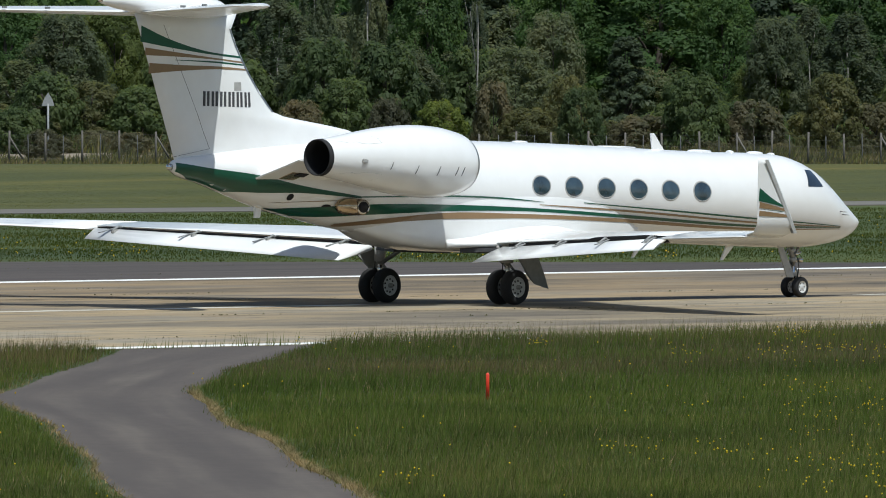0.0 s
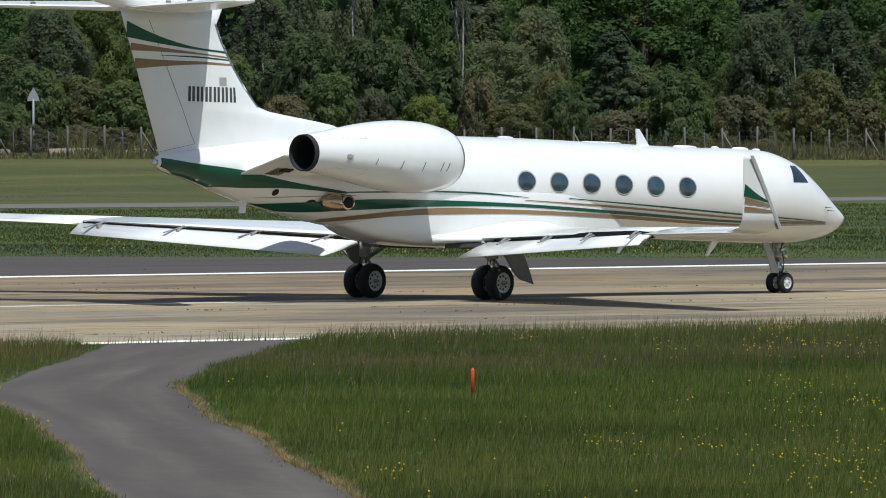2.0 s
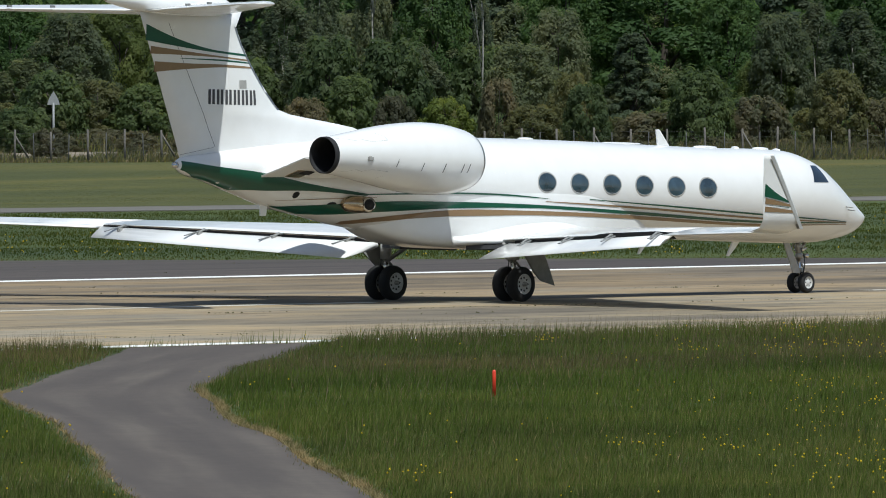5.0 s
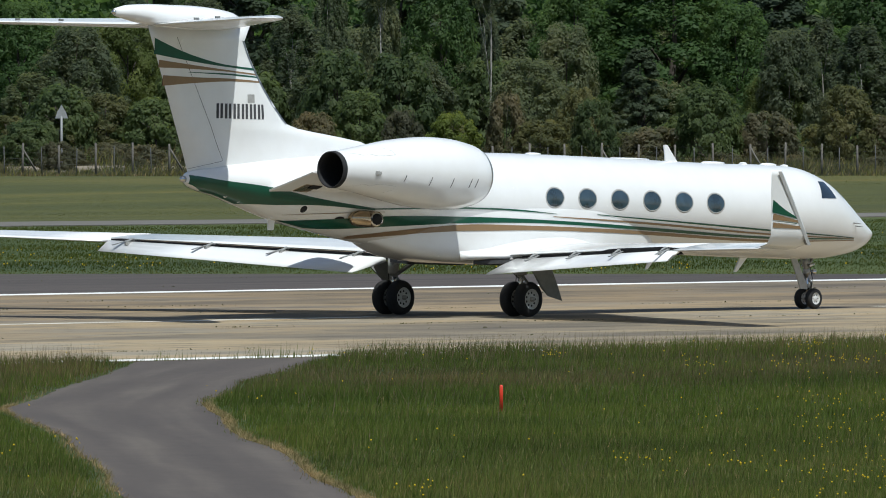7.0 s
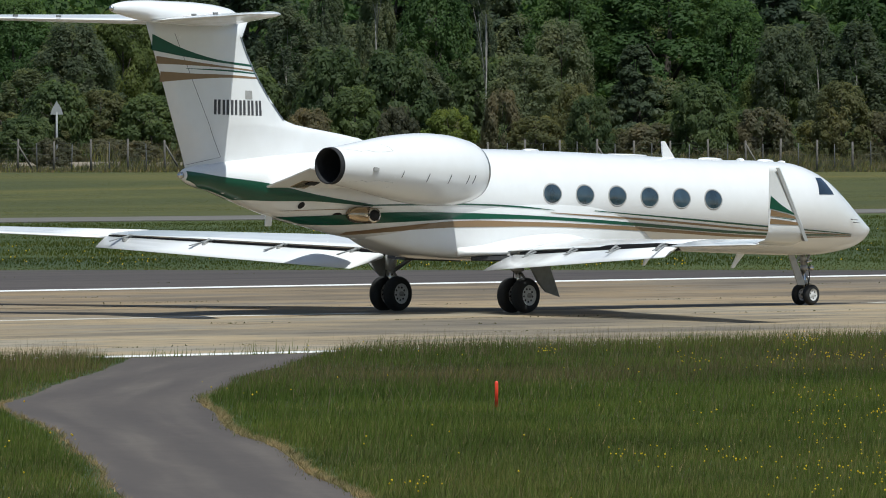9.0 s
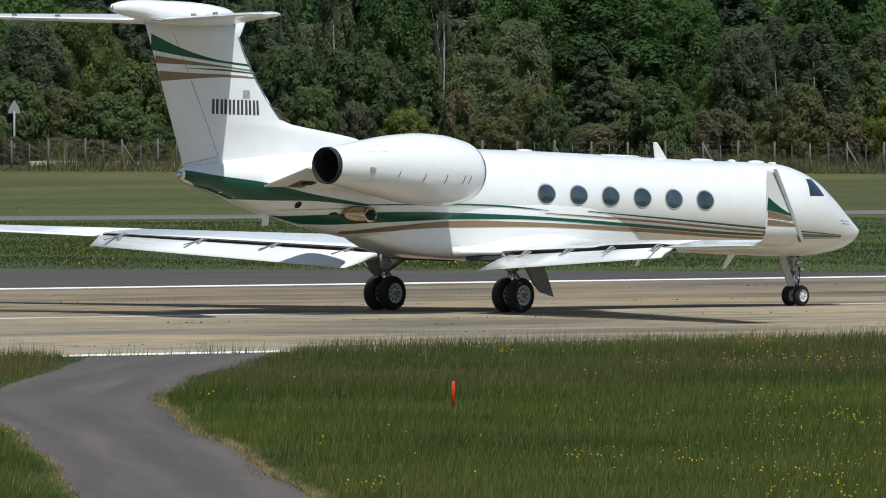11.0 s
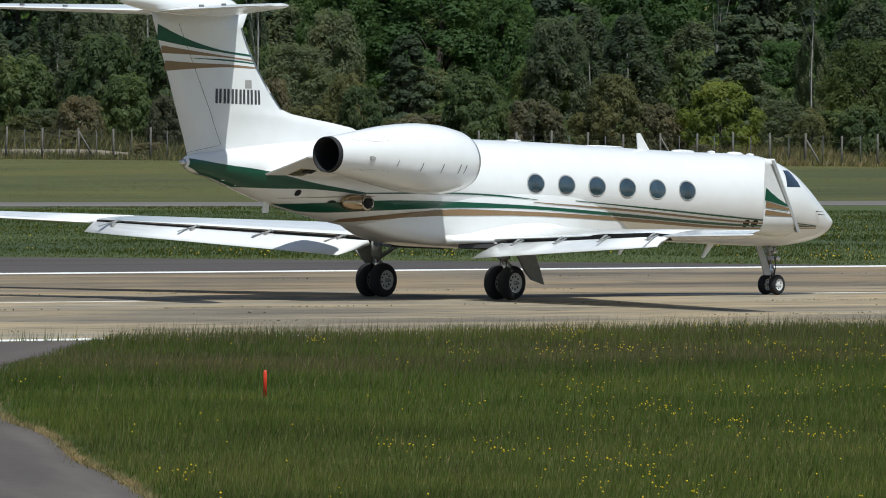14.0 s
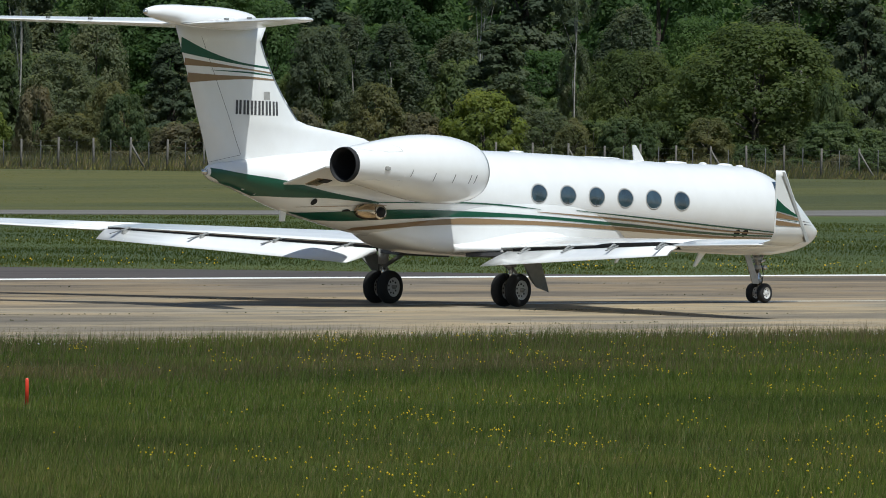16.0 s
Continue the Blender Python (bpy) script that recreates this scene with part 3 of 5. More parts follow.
        part("fin_plate", mesh("fin_plate", v, f, GREY_PAINT), jet, "small grey plate", tidy=False)
        # rudder hinge and foot seams
        ring = []
        for i in range(31):
            z = 3.95 + 3.05 * i / 30
            x = -8.67 - 1.64 * i / 30
            ring.append([(x - .008, side * fin_side(x, z, .004), z), (x + .008, side * fin_side(x, z, .004), z)])
        v, f = loft(ring, closed=False)
        part("rudder_seam", mesh("rudder_seam", v, f, SEAM), jet, tidy=False)
        v, f = ruled(lambda x, z: fin_side(x, z, .004), [(-9.9, 3.745, 3.753), (-8.7, 3.935, 3.943)], 12, 1, side)
        part("rudder_seam", mesh("rudder_seam", v, f, SEAM), jet, tidy=False)

    ring = []
    for z in np.linspace(4.85, 7.15, 16):
        le = fin_edges(z)[0]
        ring.append([(le - d, s * (fin_side(le - d, z) + .005), z) for d, s in ((.13, -1), (.05, -1), (.012, -1), (-.008, 0), (.012, 1), (.05, 1), (.13, 1))])
    v, f = loft(ring, closed=False)
    part("fin_edge", mesh("fin_edge", v, f, DULL_METAL), jet, "bare metal fin leading edge", tidy=False)

    # tailplane and its bullet fairing
    for side in (-1, 1):
        rings = []
        for y in (0.0, .5, 1.5, 3, 4.5, 5.1, 5.3, 5.38):
            le, te = -8.0 - .735 * y, -11.15 - .365 * y
            if y > 5.0:
                le, te = le - (y - 5.0) * 1.1, te + (y - 5.0) * .5
            rings.append(foil_ring(side * y, le, te, 7.30 + .022 * y, (.30 - .034 * y) * (1 if y < 5.3 else .4)))
        v, f = loft(rings)
        tail = part("tailplane", mesh("tailplane", v, f, WHITE), jet, "white swept tailplane half")
        rings = [[(x, side * y, 7.345 + .022 * y + dz) for x, dz in ((-10.35 - .42 * y, .045), (-10.33 - .42 * y, .045))] for y in (.6, 2.5, 4.9)]
        v, f = loft(rings, closed=False)
        part("elevator_seam", mesh("elevator_seam", v, f, SEAM), tail, tidy=False)
        for y in (2.3, 3.4):
            v, f = block(-11.2 - .365 * y, -11.05 - .365 * y, side * y - .015, side * y + .015, 7.35 + .02 * y, 7.405 + .02 * y)
            part("elevator_fitting", mesh("elevator_fitting", v, f, DULL_METAL, False), tail)
    bullet = [(-12.45, 7.60, .07, .09), (-12.2, 7.60, .16, .15), (-11.5, 7.56, .26, .24), (-10.5, 7.5, .33, .29), (-9.5, 7.46, .36, .30), (-8.7, 7.42, .32, .26), (-8.2, 7.40, .2, .17), (-7.95, 7.38, .05, .05)]
    rings = []
    for x in np.linspace(-12.45, -7.95, 26):
        zc, w, h = easy(bullet, x)
        rings.append([(x, w * math.cos(a), zc + h * math.sin(a)) for a in [2 * math.pi * j / 24 for j in range(24)]])
    v, f = loft(rings)
    bul = part("tail_bullet", mesh("tail_bullet", v, f, WHITE), jet, "long white bullet fairing on top of the fin")
    v, f = tube([(-12.44, 0, 7.60), (-12.50, 0, 7.60), (-12.53, 0, 7.60)], [.07, .06, .02])
    part("tail_lamp", mesh("tail_lamp", v, f, METAL), bul)
    v, f = tube([(-9.99, 0, 3.50), (-10.08, 0, 3.50), (-10.12, 0, 3.50)], [.085, .075, .03])
    part("tail_lamp", mesh("tail_lamp", v, f, METAL), jet, "round metal tail lamp")

    # wings, flaps, winglets
    for side in (-1, 1):
        rings = [foil_ring(side * y, wing_le(y), te, wing_z(y, side) + .02, t, .10, r) for y, te, t, r in ((.9, -.02, .46, .02), (2.3, -.07, .40, .04), (4.5, -.78, .35, .06), (7.0, -1.60, .29, .09), (9.76, -2.5, .23, .11))]
        v, f = loft(rings)
        wing = part("wing", mesh("wing", v, f, WHITE), jet, "white swept wing")
        rings = [foil_ring(side * y, wing_le(y), te, wing_z(y, side) + .03, t, .05) for y, te, t in ((9.785, -3.02, .25), (11.5, -3.55, .21), (13.2, -4.08, .17), (13.7, -4.22, .15))]
        v, f = loft(rings)
        tip = part("outer_wing", mesh("outer_wing", v, f, WHITE), jet, "white outer wing with aileron")
        v, f = loft([[(-2.72 - (y - 9.9) * .31 + dx, side * y, wing_z(y, side) + .115) for dx in (0, .03)] for y in (9.9, 11.5, 13.3)], closed=False)
        part("aileron_seam", mesh("aileron_seam", v, f, SEAM), tip, tidy=False)
        # leading edge in bare metal
        rings = []
        for y in (1.6, 5.0, 9.7, 13.7):
            x, z, t = wing_le(y), wing_z(y, side) + .06 + .02 * (y < 9.7), .3 - .014 * y
            rings.append([(x + .02 - u * .22, side * y, z + t * s) for u, s in ((.9, .45), (.35, .30), (.02, .1), (0, 0), (.02, -.08), (.35, -.22), (.9, -.33))])
        v, f = loft(rings, closed=False)
        part("slat_edge", mesh("slat_edge", v, f, METAL), jet, "bare metal leading edge")
        # the lowered flap
        rings = []
        for y in (2.28, 4.7, 7.2, 9.72):
            u = (y - 2.28) / 7.44
            hx, hz, tx, tz = -.16 - 2.40 * u, 1.41 + .44 * u + heel(y, side), -1.45 - 1.57 * u, 1.09 + .51 * u + heel(y, side)
            c = Vector((tx - hx, 0, tz - hz))
            nrm = Vector((-c.z, 0, c.x)).normalized() * -1
            thick = .10 - .05 * u
            ring = []
            for k, t in ((1.0, .06), (.7, .55), (.4, .9), (.15, 1.0), (.03, .75), (0, 0), (.03, -.5), (.2, -.55), (.6, -.3), (1.0, -.04)):
                p = Vector((hx, side * y, hz)) + c * k + nrm * thick * t
                ring.append(p)
            rings.append(ring)
        v, f = loft(rings)
        flap = part("flap", mesh("flap", v, f, WHITE), jet, "lowered white wing flap")
        for y in (3.0, 4.95, 6.95, 9.1):
            u = (y - 2.28) / 7.44
            hx, hz = .1 - 2.45 * u, 1.53 + .38 * u + heel(y, side)
            v, f = block(hx - .50, hx + .2, side * y - .05, side * y + .05, hz - .15, hz - .04)
            me = mesh("flap_track", v, f, GREY_PAINT, False)
            part("flap_track", bevelled(me, .02), flap, "grey flap track")
            v, f = tube([(hx - .02, side * y, hz - .02), (hx - .26, side * y, hz + .03), (hx - .50, side * y, hz - .07)], [.035, .038, .02], 8)
            part("flap_link", mesh("flap_link", v, f, DOOR_GREY), flap)
            v, f = slab([(hx - .12, side * (y + .14), hz + .03), (hx - .80, side * (y + .20), hz - .12), (hx - .80, side * (y + .13), hz - .12), (hx - .12, side * (y + .07), hz + .03)], .016)
            part("flap_strap", mesh("flap_strap", v, f, DOOR_GREY, False), flap)
        # dark sheet for the shade in the flap gap, taller mid-span to starboard
        cove = []
        for u in np.linspace(0, 1, 21):
            y, hx = 2.32 + 7.4 * u, -.07 - 2.43 * u
            hz = 1.545 + .365 * u + heel(y, side)
            up = .05 + .07 * float(np.interp(u, [0, .48, .56, .9, 1], [0, 0, 1, .8, 0])) * (side < 0)
            cove.append([(hx + .10, side * y, hz - .15), (hx - .03, side * y, hz - .06), (hx - .035, side * y, hz + up - .045)])
        v, f = loft(cove, closed=False)
        part("flap_cove", mesh("flap_cove", v, f, SOOT_AND_SHADE), wing, "dark strip standing for the shade in the gap before the flap", tidy=False)
        # winglet
        tall = 1.40 - heel(13.7, side)
        fore = -2.90 - 1.05 * heel(13.7, side)
        rings = []
        for u in np.linspace(0, 1, 14):
            b = min(u / .16, 1)
            y = 13.7 + .42 * math.sin(b * math.pi / 2) + .18 * max(0, u - .16)
            z = wing_z(13.7, side) + .04 + .30 * (1 - math.cos(b * math.pi / 2)) + max(0, u - .16) / .84 * tall
            le, te = fore - (4.03 + fore) * u ** 1.02, -4.24 - .17 * u
            t = .14 - .09 * u
            ny, nz = math.sin(b * math.pi / 2), math.cos(b * math.pi / 2)
            ring = []
            for k, w in FOIL[::-1]:
                ring.append((le + (te - le) * k, side * (y - ny * t * .5 * w), z + nz * t * .5 * w))
            for k, w in FOIL[1:]:
                ring.append((le + (te - le) * k, side * (y + ny * t * .5 * w), z - nz * t * .5 * w))
            rings.append(ring)
        v, f = loft(rings)
        wl = part("winglet", mesh("winglet", v, f, WHITE), jet, "white winglet with stripes and a metal edge")

        def wl_side(x, z):
            u = min(max((z - wing_z(13.7, side)) / (tall + .28), 0), 1)
            le, te = fore - (4.03 + fore) * u, -4.24 - .17 * u
            k = min(max((le - x) / (le - te), 0), 1)
            return 14.12 + .18 * max(0, u - .16) + (.14 - .09 * u) * .5 * float(np.interp(k, [p[0] for p in FOIL], [p[1] for p in FOIL])) + .008
        for material, label, rows in ((GREEN, "green stripe", [(-4.29, 2.71, 3.02), (-3.89, 2.64, 2.79), (-3.40, 2.55, 2.58)]), (GOLD, "bronze stripe", [(-4.25, 2.53, 2.68), (-3.84, 2.5, 2.6), (-3.30, 2.45, 2.50)]), (GREEN, "thin green stripe", [(-4.1, 2.490, 2.496), (-3.40, 2.425, 2.440)]), (GOLD, "bronze stripe", [(-4.24, 2.34, 2.47), (-3.20, 2.3, 2.36)])):
            v, f = ruled(wl_side, rows, 10, 2, side)
            part("stripe", mesh("stripe", v, f, material), wl, label, tidy=False)
        rings = []
        for u in np.linspace(.0, 1, 10):
            z = wing_z(13.7, side) + .08 + u * (tall + .22)
            le = fore - .07 - (4.0 + fore) * u
            y = 14.12 + .17 * u
            rings.append([(le - .16, side * (y + .04), z), (le - .03, side * (y + .028), z), (le + .02, side * y, z), (le - .03, side * (y - .028), z), (le - .16, side * (y - .04), z)])
        v, f = loft(rings, closed=False)
        part("winglet_edge", mesh("winglet_edge", v, f, GREY_PAINT), wl, "grey metal leading edge")

    # engines on their pylons
    cowl = [(-6.85, 3.73, .455), (-6.3, 3.725, .53), (-5.6, 3.71, .645), (-4.8, 3.685, .775), (-4.1, 3.655, .86), (-3.4, 3.63, .90), (-2.7, 3.60, .89), (-2.15, 3.575, .82), (-1.85, 3.565, .755), (-1.70, 3.56, .69)]
    for side in (-1, 1):
        ey = side * 2.08
        rings = []
        for x in np.linspace(-6.85, -1.70, 44):
            zc, r = easy(cowl, x)
            rings.append([(x, ey + r * math.cos(a), zc + r * math.sin(a)) for a in [2 * math.pi * j / 44 for j in range(44)]])
        v, f = loft(rings, caps=False)
        nac = part("engine_nacelle", mesh("engine_nacelle", v, f, WHITE), jet, "rounded white engine nacelle", tidy=False)

        def hoops(name, rows, material, label=""):
            rr = [[(x, ey + r * math.cos(a), zc + r * math.sin(a)) for a in [2 * math.pi * j / 44 for j in range(44)]] for x, zc, r in rows]
            v, f = loft(rr, caps=False)
            return part(name, mesh(name, v, f, material), nac, label, tidy=False)
        hoops("inlet_lip", [(-1.78, 3.563, .728), (-1.69, 3.56, .69), (-1.63, 3.56, .645), (-1.66, 3.56, .60), (-1.8, 3.56, .57)], DULL_METAL, "grey metal intake lip")
        hoops("intake_duct", [(-1.8, 3.56, .57), (-2.6, 3.58, .56), (-2.62, 3.58, .02)], SOOT_AND_SHADE, "dark intake")
        hoops("nozzle", [(-6.78, 3.73, .463), (-6.93, 3.73, .455), (-6.94, 3.73, .43), (-6.6, 3.73, .44), (-5.5, 3.70, .43), (-5.48, 3.70, .02)], SOOT_AND_SHADE, "sooted dark exhaust nozzle")
        # cowling seams, slots and a small scoop on the outer side
        for xs_, a in ((-4.97, -13), (-4.15, -16), (-3.4, -16), (-2.72, -15), (-2.47, -15)):
            zc, r = easy(cowl, xs_)
            w = radians(a)
            rr = []
            for k in range(5):
                b = w + (k - 2) * .066
                rr.append([(xs_ + dx + .02 * (k - 2), ey + side * (r + .004) * math.cos(b), zc + (r + .004) * math.sin(b)) for dx in (-.014, .014)])
            v, f = loft(rr, closed=False)
            part("cowl_slot", mesh("cowl_slot", v, f, SEAM), nac, tidy=False)

        def seam(points, wide=.008):
            rr = []
            for x, a in points:
                zc, r = easy(cowl, x)
                b = radians(a)
                rr.append([(x + wide, ey + side * (r + .003) * math.cos(b), zc + (r + .003) * math.sin(b + .006)), (x - wide, ey + side * (r + .003) * math.cos(b), zc + (r + .003) * math.sin(b - .006))])
            v, f = loft(rr, closed=False)
            part("cowl_seam", mesh("cowl_seam", v, f, GREY_PAINT), nac, tidy=False)
        for s in (1, -1):
            seam([(-6.75, 62 * s), (-6.4, 50 * s), (-6.15, 40 * s), (-5.98, 43 * s), (-5.8, 36 * s), (-5.7, 34 * s)])
            seam([(-5.7, 34 * s), (-5.5, 33 * s), (-5.2, 33 * s)], .004)
            seam([(-5.2, 33 * s), (-5.25, 44 * s), (-5.45, 56 * s)], .004)
        zc, r = easy(cowl, -5.8)
        v, f = block(-5.92, -5.72, ey + side * (r - .03) - .05, ey + side * (r - .03) + .05, zc - .13, zc - .02)
        part("scoop", bevelled(mesh("scoop", v, f, GREY_PAINT, False), .02), nac)
        # pylon, with its tapering tail
        sections = [(.60, -3.0, -7.62, .24, 3.20), (1.1, -2.95, -7.36, .20, 3.42), (1.62, -2.9, -7.08, .16, 3.66)]

        def under(y, u):
            """The pylon's flat underside."""
            le, te, t, zc = (float(np.interp(y, [q[0] for q in sections], [q[k] for q in sections])) for k in (1, 2, 3, 4))
            return (le + (te - le) * u, side * y, zc - t * (.85 - .75 * max(0, (u - .55) / .45)))
        rings = []
        for y, le, te, t, zc in sections:
            top = [(le + (te - le) * u, side * y, zc + .02 + t * h) for u, h in ((1, -.02), (.8, .35), (.5, .8), (.2, .8), (.05, .4), (0, 0))]
            rings.append(top + [under(y, u) for u in (.04, .3, .55, .8, .995)])
        v, f = loft(rings)
        pyl = part("pylon", mesh("pylon", v, f, WHITE, False), jet, "white wedge-tailed engine pylon")
        for y0, y1, u0, u1, material in ((.80, 1.12, .76, .87, BRONZE), (1.0, 1.14, .745, .82, SOOT_AND_SHADE)):
            quad = [Vector(under(y, u)) - Vector((0, 0, .012 if material is BRONZE else .03)) for y, u in ((y0, u1), (y0, u0), (y1, u0), (y1, u1))]
            v, f = slab(quad, .02)
            part("pylon_grille", mesh("pylon_grille", v, f, material, False), pyl, "bronze vent grille" if material is BRONZE else "dark vent")

    # vents and ducts low on the rear flank
    for side in (-1, 1):
        v, f = tube([(-4.95, side * .84, 2.50), (-4.88, side * .90, 2.50), (-4.74, side * .96, 2.50), (-4.5, side * 1.02, 2.49), (-4.28, side * 1.08, 2.48), (-4.34, side * 1.24, 2.48)], [.05, .16, .205, .215, .21, .19], 20)
        duct = part("cooling_duct", mesh("cooling_duct", v, f, BRONZE), jet, "polished bronze-toned air duct")
        # capped black stub: the shade inside the mouth, done in colour
        v, f = tube([(-4.31, side * 1.18, 2.48), (-4.345, side * 1.262, 2.48)], [.14, .14], 16)
        part("duct_mouth", mesh("duct_mouth", v, f, SOOT_AND_SHADE), duct)
        v, f = tube([(-4.32, side * 1.19, 2.48), (-4.343, side * 1.254, 2.48)], [.195, .172], 20)
        part("duct_rim", mesh("duct_rim", v, f, METAL), duct, "polished metal rim")
        for x, z, rx, rz in ((-6.4, 2.74, .10, .085), (-5.17, 2.50, .14, .05)):
            o = oval_on_hull(x, z, rx, rz, side, .012, 18)
            part("vent", mesh("vent", o, [tuple(range(18))], SOOT_AND_SHADE), jet, "small dark vent", tidy=False)

    # aerials
    for pts in ([(8.50, 0, 3.86), (8.02, 0, 3.86), (7.96, 0, 4.31), (8.10, 0, 4.31)],
                [(11.30, 0, 1.40), (10.98, 0, 1.40), (10.72, 0, 1.00), (10.84, 0, 1.00)], [(7.75, 0, 1.52), (7.45, 0, 1.52), (7.22, 0, 1.10), (7.32, 0, 1.10)],
                [(-6.75, -.02, 2.55), (-7.0, -.02, 2.60), (-7.02, -.02, 2.22), (-6.80, -.02, 2.22)]):
        v, f = slab(pts, .05)
        part("aerial", bevelled(mesh("aerial", v, f, WHITE, False), .012), jet, "white blade aerial")
    for x, l, h in ((9.9, .9, .05), (12.1, .55, .055), (11.1, .12, .05), (12.75, .1, .045), (6.6, 1.6, .03), (2.9, .5, .04)):
        zt = easy(HULL, x)[1]
        rings = [[(x + l * u / 2, .13 * k * math.cos(a), zt - .012 * l * u + h * 1.1 * k * max(math.sin(a), -.5)) for a in [2 * math.pi * j / 12 for j in range(12)]] for u, k in ((-1, .2), (-.8, .8), (-.3, 1), (.3, 1), (.8, .8), (1, .2))]
        v, f = loft(rings)
        part("roof_fairing", mesh("roof_fairing", v, f, WHITE), jet, "low white aerial fairing")
    for side in (-1, 1):
        for x, z in ((14.62, 2.25), (14.75, 2.17)):
            y = side * hull_side(x, z)
            v, f = tube([(x, y, z), (x, y + side * .10, z - .01), (x + .16, y + side * .11, z - .02)], [.015, .013, .008], 8)
            part("probe", mesh("probe", v, f, DULL_METAL), jet, "small metal air probe")
        for x in (11.35, 11.7):
            o = oval_on_hull(x, 1.93, .13, .10, side, .006, 18)
            part("vent", mesh("vent", o, [tuple(range(18))], SOOT_AND_SHADE), jet, "small dark vent", tidy=False)

    # main landing gear
    for side in (-1, 1):
        y = side * 2.185
        # solid dark plate that puts in the shade under the wing root
        v, f = slab([(-.62, side * 1.13, 1.36), (1.5, side * 1.13, 1.30), (1.5, side * 2.25, 1.36), (-.10, side * 2.25, 1.40)], .10)
        part("wheel_well", mesh("wheel_well", v, f, SEAM, False), jet, "dark plate for the shade in the wheel well under the wing root")
        v, f = tube([(.02, y, 1.46), (0, y, 1.05)], [.15, .14], 16)
        leg = part("main_gear_leg", mesh("main_gear_leg", v, f, GREY_PAINT), jet, "grey main landing gear leg")
        v, f = tube([(0, y, 1.08), (0, y, .62)], [.075, .075], 14)
        part("piston", mesh("piston", v, f, METAL), leg, "bright piston")
        v, f = tube([(0, y, .66), (0, y, .38)], [.11, .12], 14)
        part("axle_housing", mesh("axle_housing", v, f, GREY_PAINT), leg)
        v, f = tube([(0, y - .42, .445), (0, y + .42, .445)], [.06, .06], 12)
        part("axle", mesh("axle", v, f, DULL_METAL), leg)
        v, f = tube([(.10, y, 1.0), (.30, y, .80), (.08, y, .58)], [.035, .04, .035], 8)
        part("torque_link", mesh("torque_link", v, f, DULL_METAL), leg)
        v, f = tube([(-.05, y, 1.15), (-.05, y - side * .3, 1.46)], [.05, .05], 10)
        part("brace", mesh("brace", v, f, GREY_PAINT), leg)
        v, f = tube([(0, y - side * .05, 1.0), (.1, y - side * .9, 1.5)], [.05, .06], 10)
        part("brace", mesh("brace", v, f, DULL_METAL), leg)
        for dx, dy in ((.07, .07), (-.09, .05)):
            v, f = tube([(dx, y + dy, 1.3), (dx * 1.5, y + dy, .9), (dx, y + dy, .5)], [.012] * 3, 6)
            part("hose", mesh("hose", v, f, RUBBER), leg)
        ys = side * 2.62
        v, f = slab([(-.40, ys + side * .16, 1.36), (.40, ys + side * .16, 1.36), (.62, ys + side * .10, 1.08), (.84, ys + side * .05, .76), (1.08, ys - side * .02, .39), (.55, ys - side * .02, .52), (.26, ys, .74)], .03)
        part("gear_door", mesh("gear_door", v, f, DOOR_GREY, False), jet, "grey main gear door hanging open")
        for dy in (-.235, .235):
            wheel(jet, 0, y + dy, .445, .445, .27, 9, side)
    # nose gear
    v, f = tube([(13.60, 0, 1.45), (13.64, 0, .85)], [.075, .065], 14)
    leg = part("nose_gear_leg", mesh("nose_gear_leg", v, f, DULL_METAL), jet, "grey nose landing gear leg")
    v, f = tube([(13.64, 0, .9), (13.71, 0, .30)], [.05, .05], 12)
    part("piston", mesh("piston", v, f, METAL), leg, "bright piston")
    v, f = tube([(13.72, -.25, .27), (13.72, .25, .27)], [.035, .035], 10)
    part("axle", mesh("axle", v, f, DULL_METAL), leg)
    v, f = tube([(13.66, 0, .85), (13.86, 0, .66), (13.74, 0, .42)], [.03, .035, .03], 8)
    part("torque_link", mesh("torque_link", v, f, DULL_METAL), leg)
    v, f = tube([(13.62, 0, .95), (13.95, 0, 1.42)], [.04, .045], 8)
    part("brace", mesh("brace", v, f, DULL_METAL), leg)
    for z, r, h in ((1.22, .105, .10), (.98, .095, .12), (.60, .08, .10)):
        v, f = tube([(13.62 + .12 * (1.2 - z), 0, z - h / 2), (13.62 + .12 * (1.2 - z), 0, z + h / 2)], [r, r], 14)
        part("collar", mesh("collar", v, f, GREY_PAINT), leg, "grey steering collar")
    for y in (-.13, .13):
        v, f = tube([(13.62, y, 1.12), (13.80, y, 1.18)], [.035, .035], 10)
        part("steering_jack", mesh("steering_jack", v, f, METAL), leg, "small bright steering jack")
    v, f = tube([(13.50, 0, 1.40), (13.30, 0, 1.05), (13.60, 0, .80)], [.022, .022, .022], 8)
    part("link", mesh("link", v, f, DULL_METAL), leg)
    for y in (-.09, .09):
        v, f = tube([(13.78, y, .98), (13.86, y, .97), (13.88, y, .97)], [.05, .075, .07], 12)
        part("taxi_lamp", mesh("taxi_lamp", v, f, METAL), leg, "small round taxi lamp")
        v, f = tube([(13.68, y * .7, 1.25), (13.80, y * .9, .8), (13.74, y * .8, .45)], [.012] * 3, 6)
        part("hose", mesh("hose", v, f, RUBBER), leg)
    v, f = slab([(12.84, -.14, 1.38), (13.06, -.14, 1.38), (13.50, -.12, .66), (13.54, -.12, .52), (13.26, -.12, .53)], .03)
    part("gear_door", mesh("gear_door", v, f, GREY_PAINT, False), jet, "narrow grey nose gear door")
    for y in (-.19, .19):
        wheel(jet, 13.72, y, .272, .272, .17, 6, -1)
    return jet


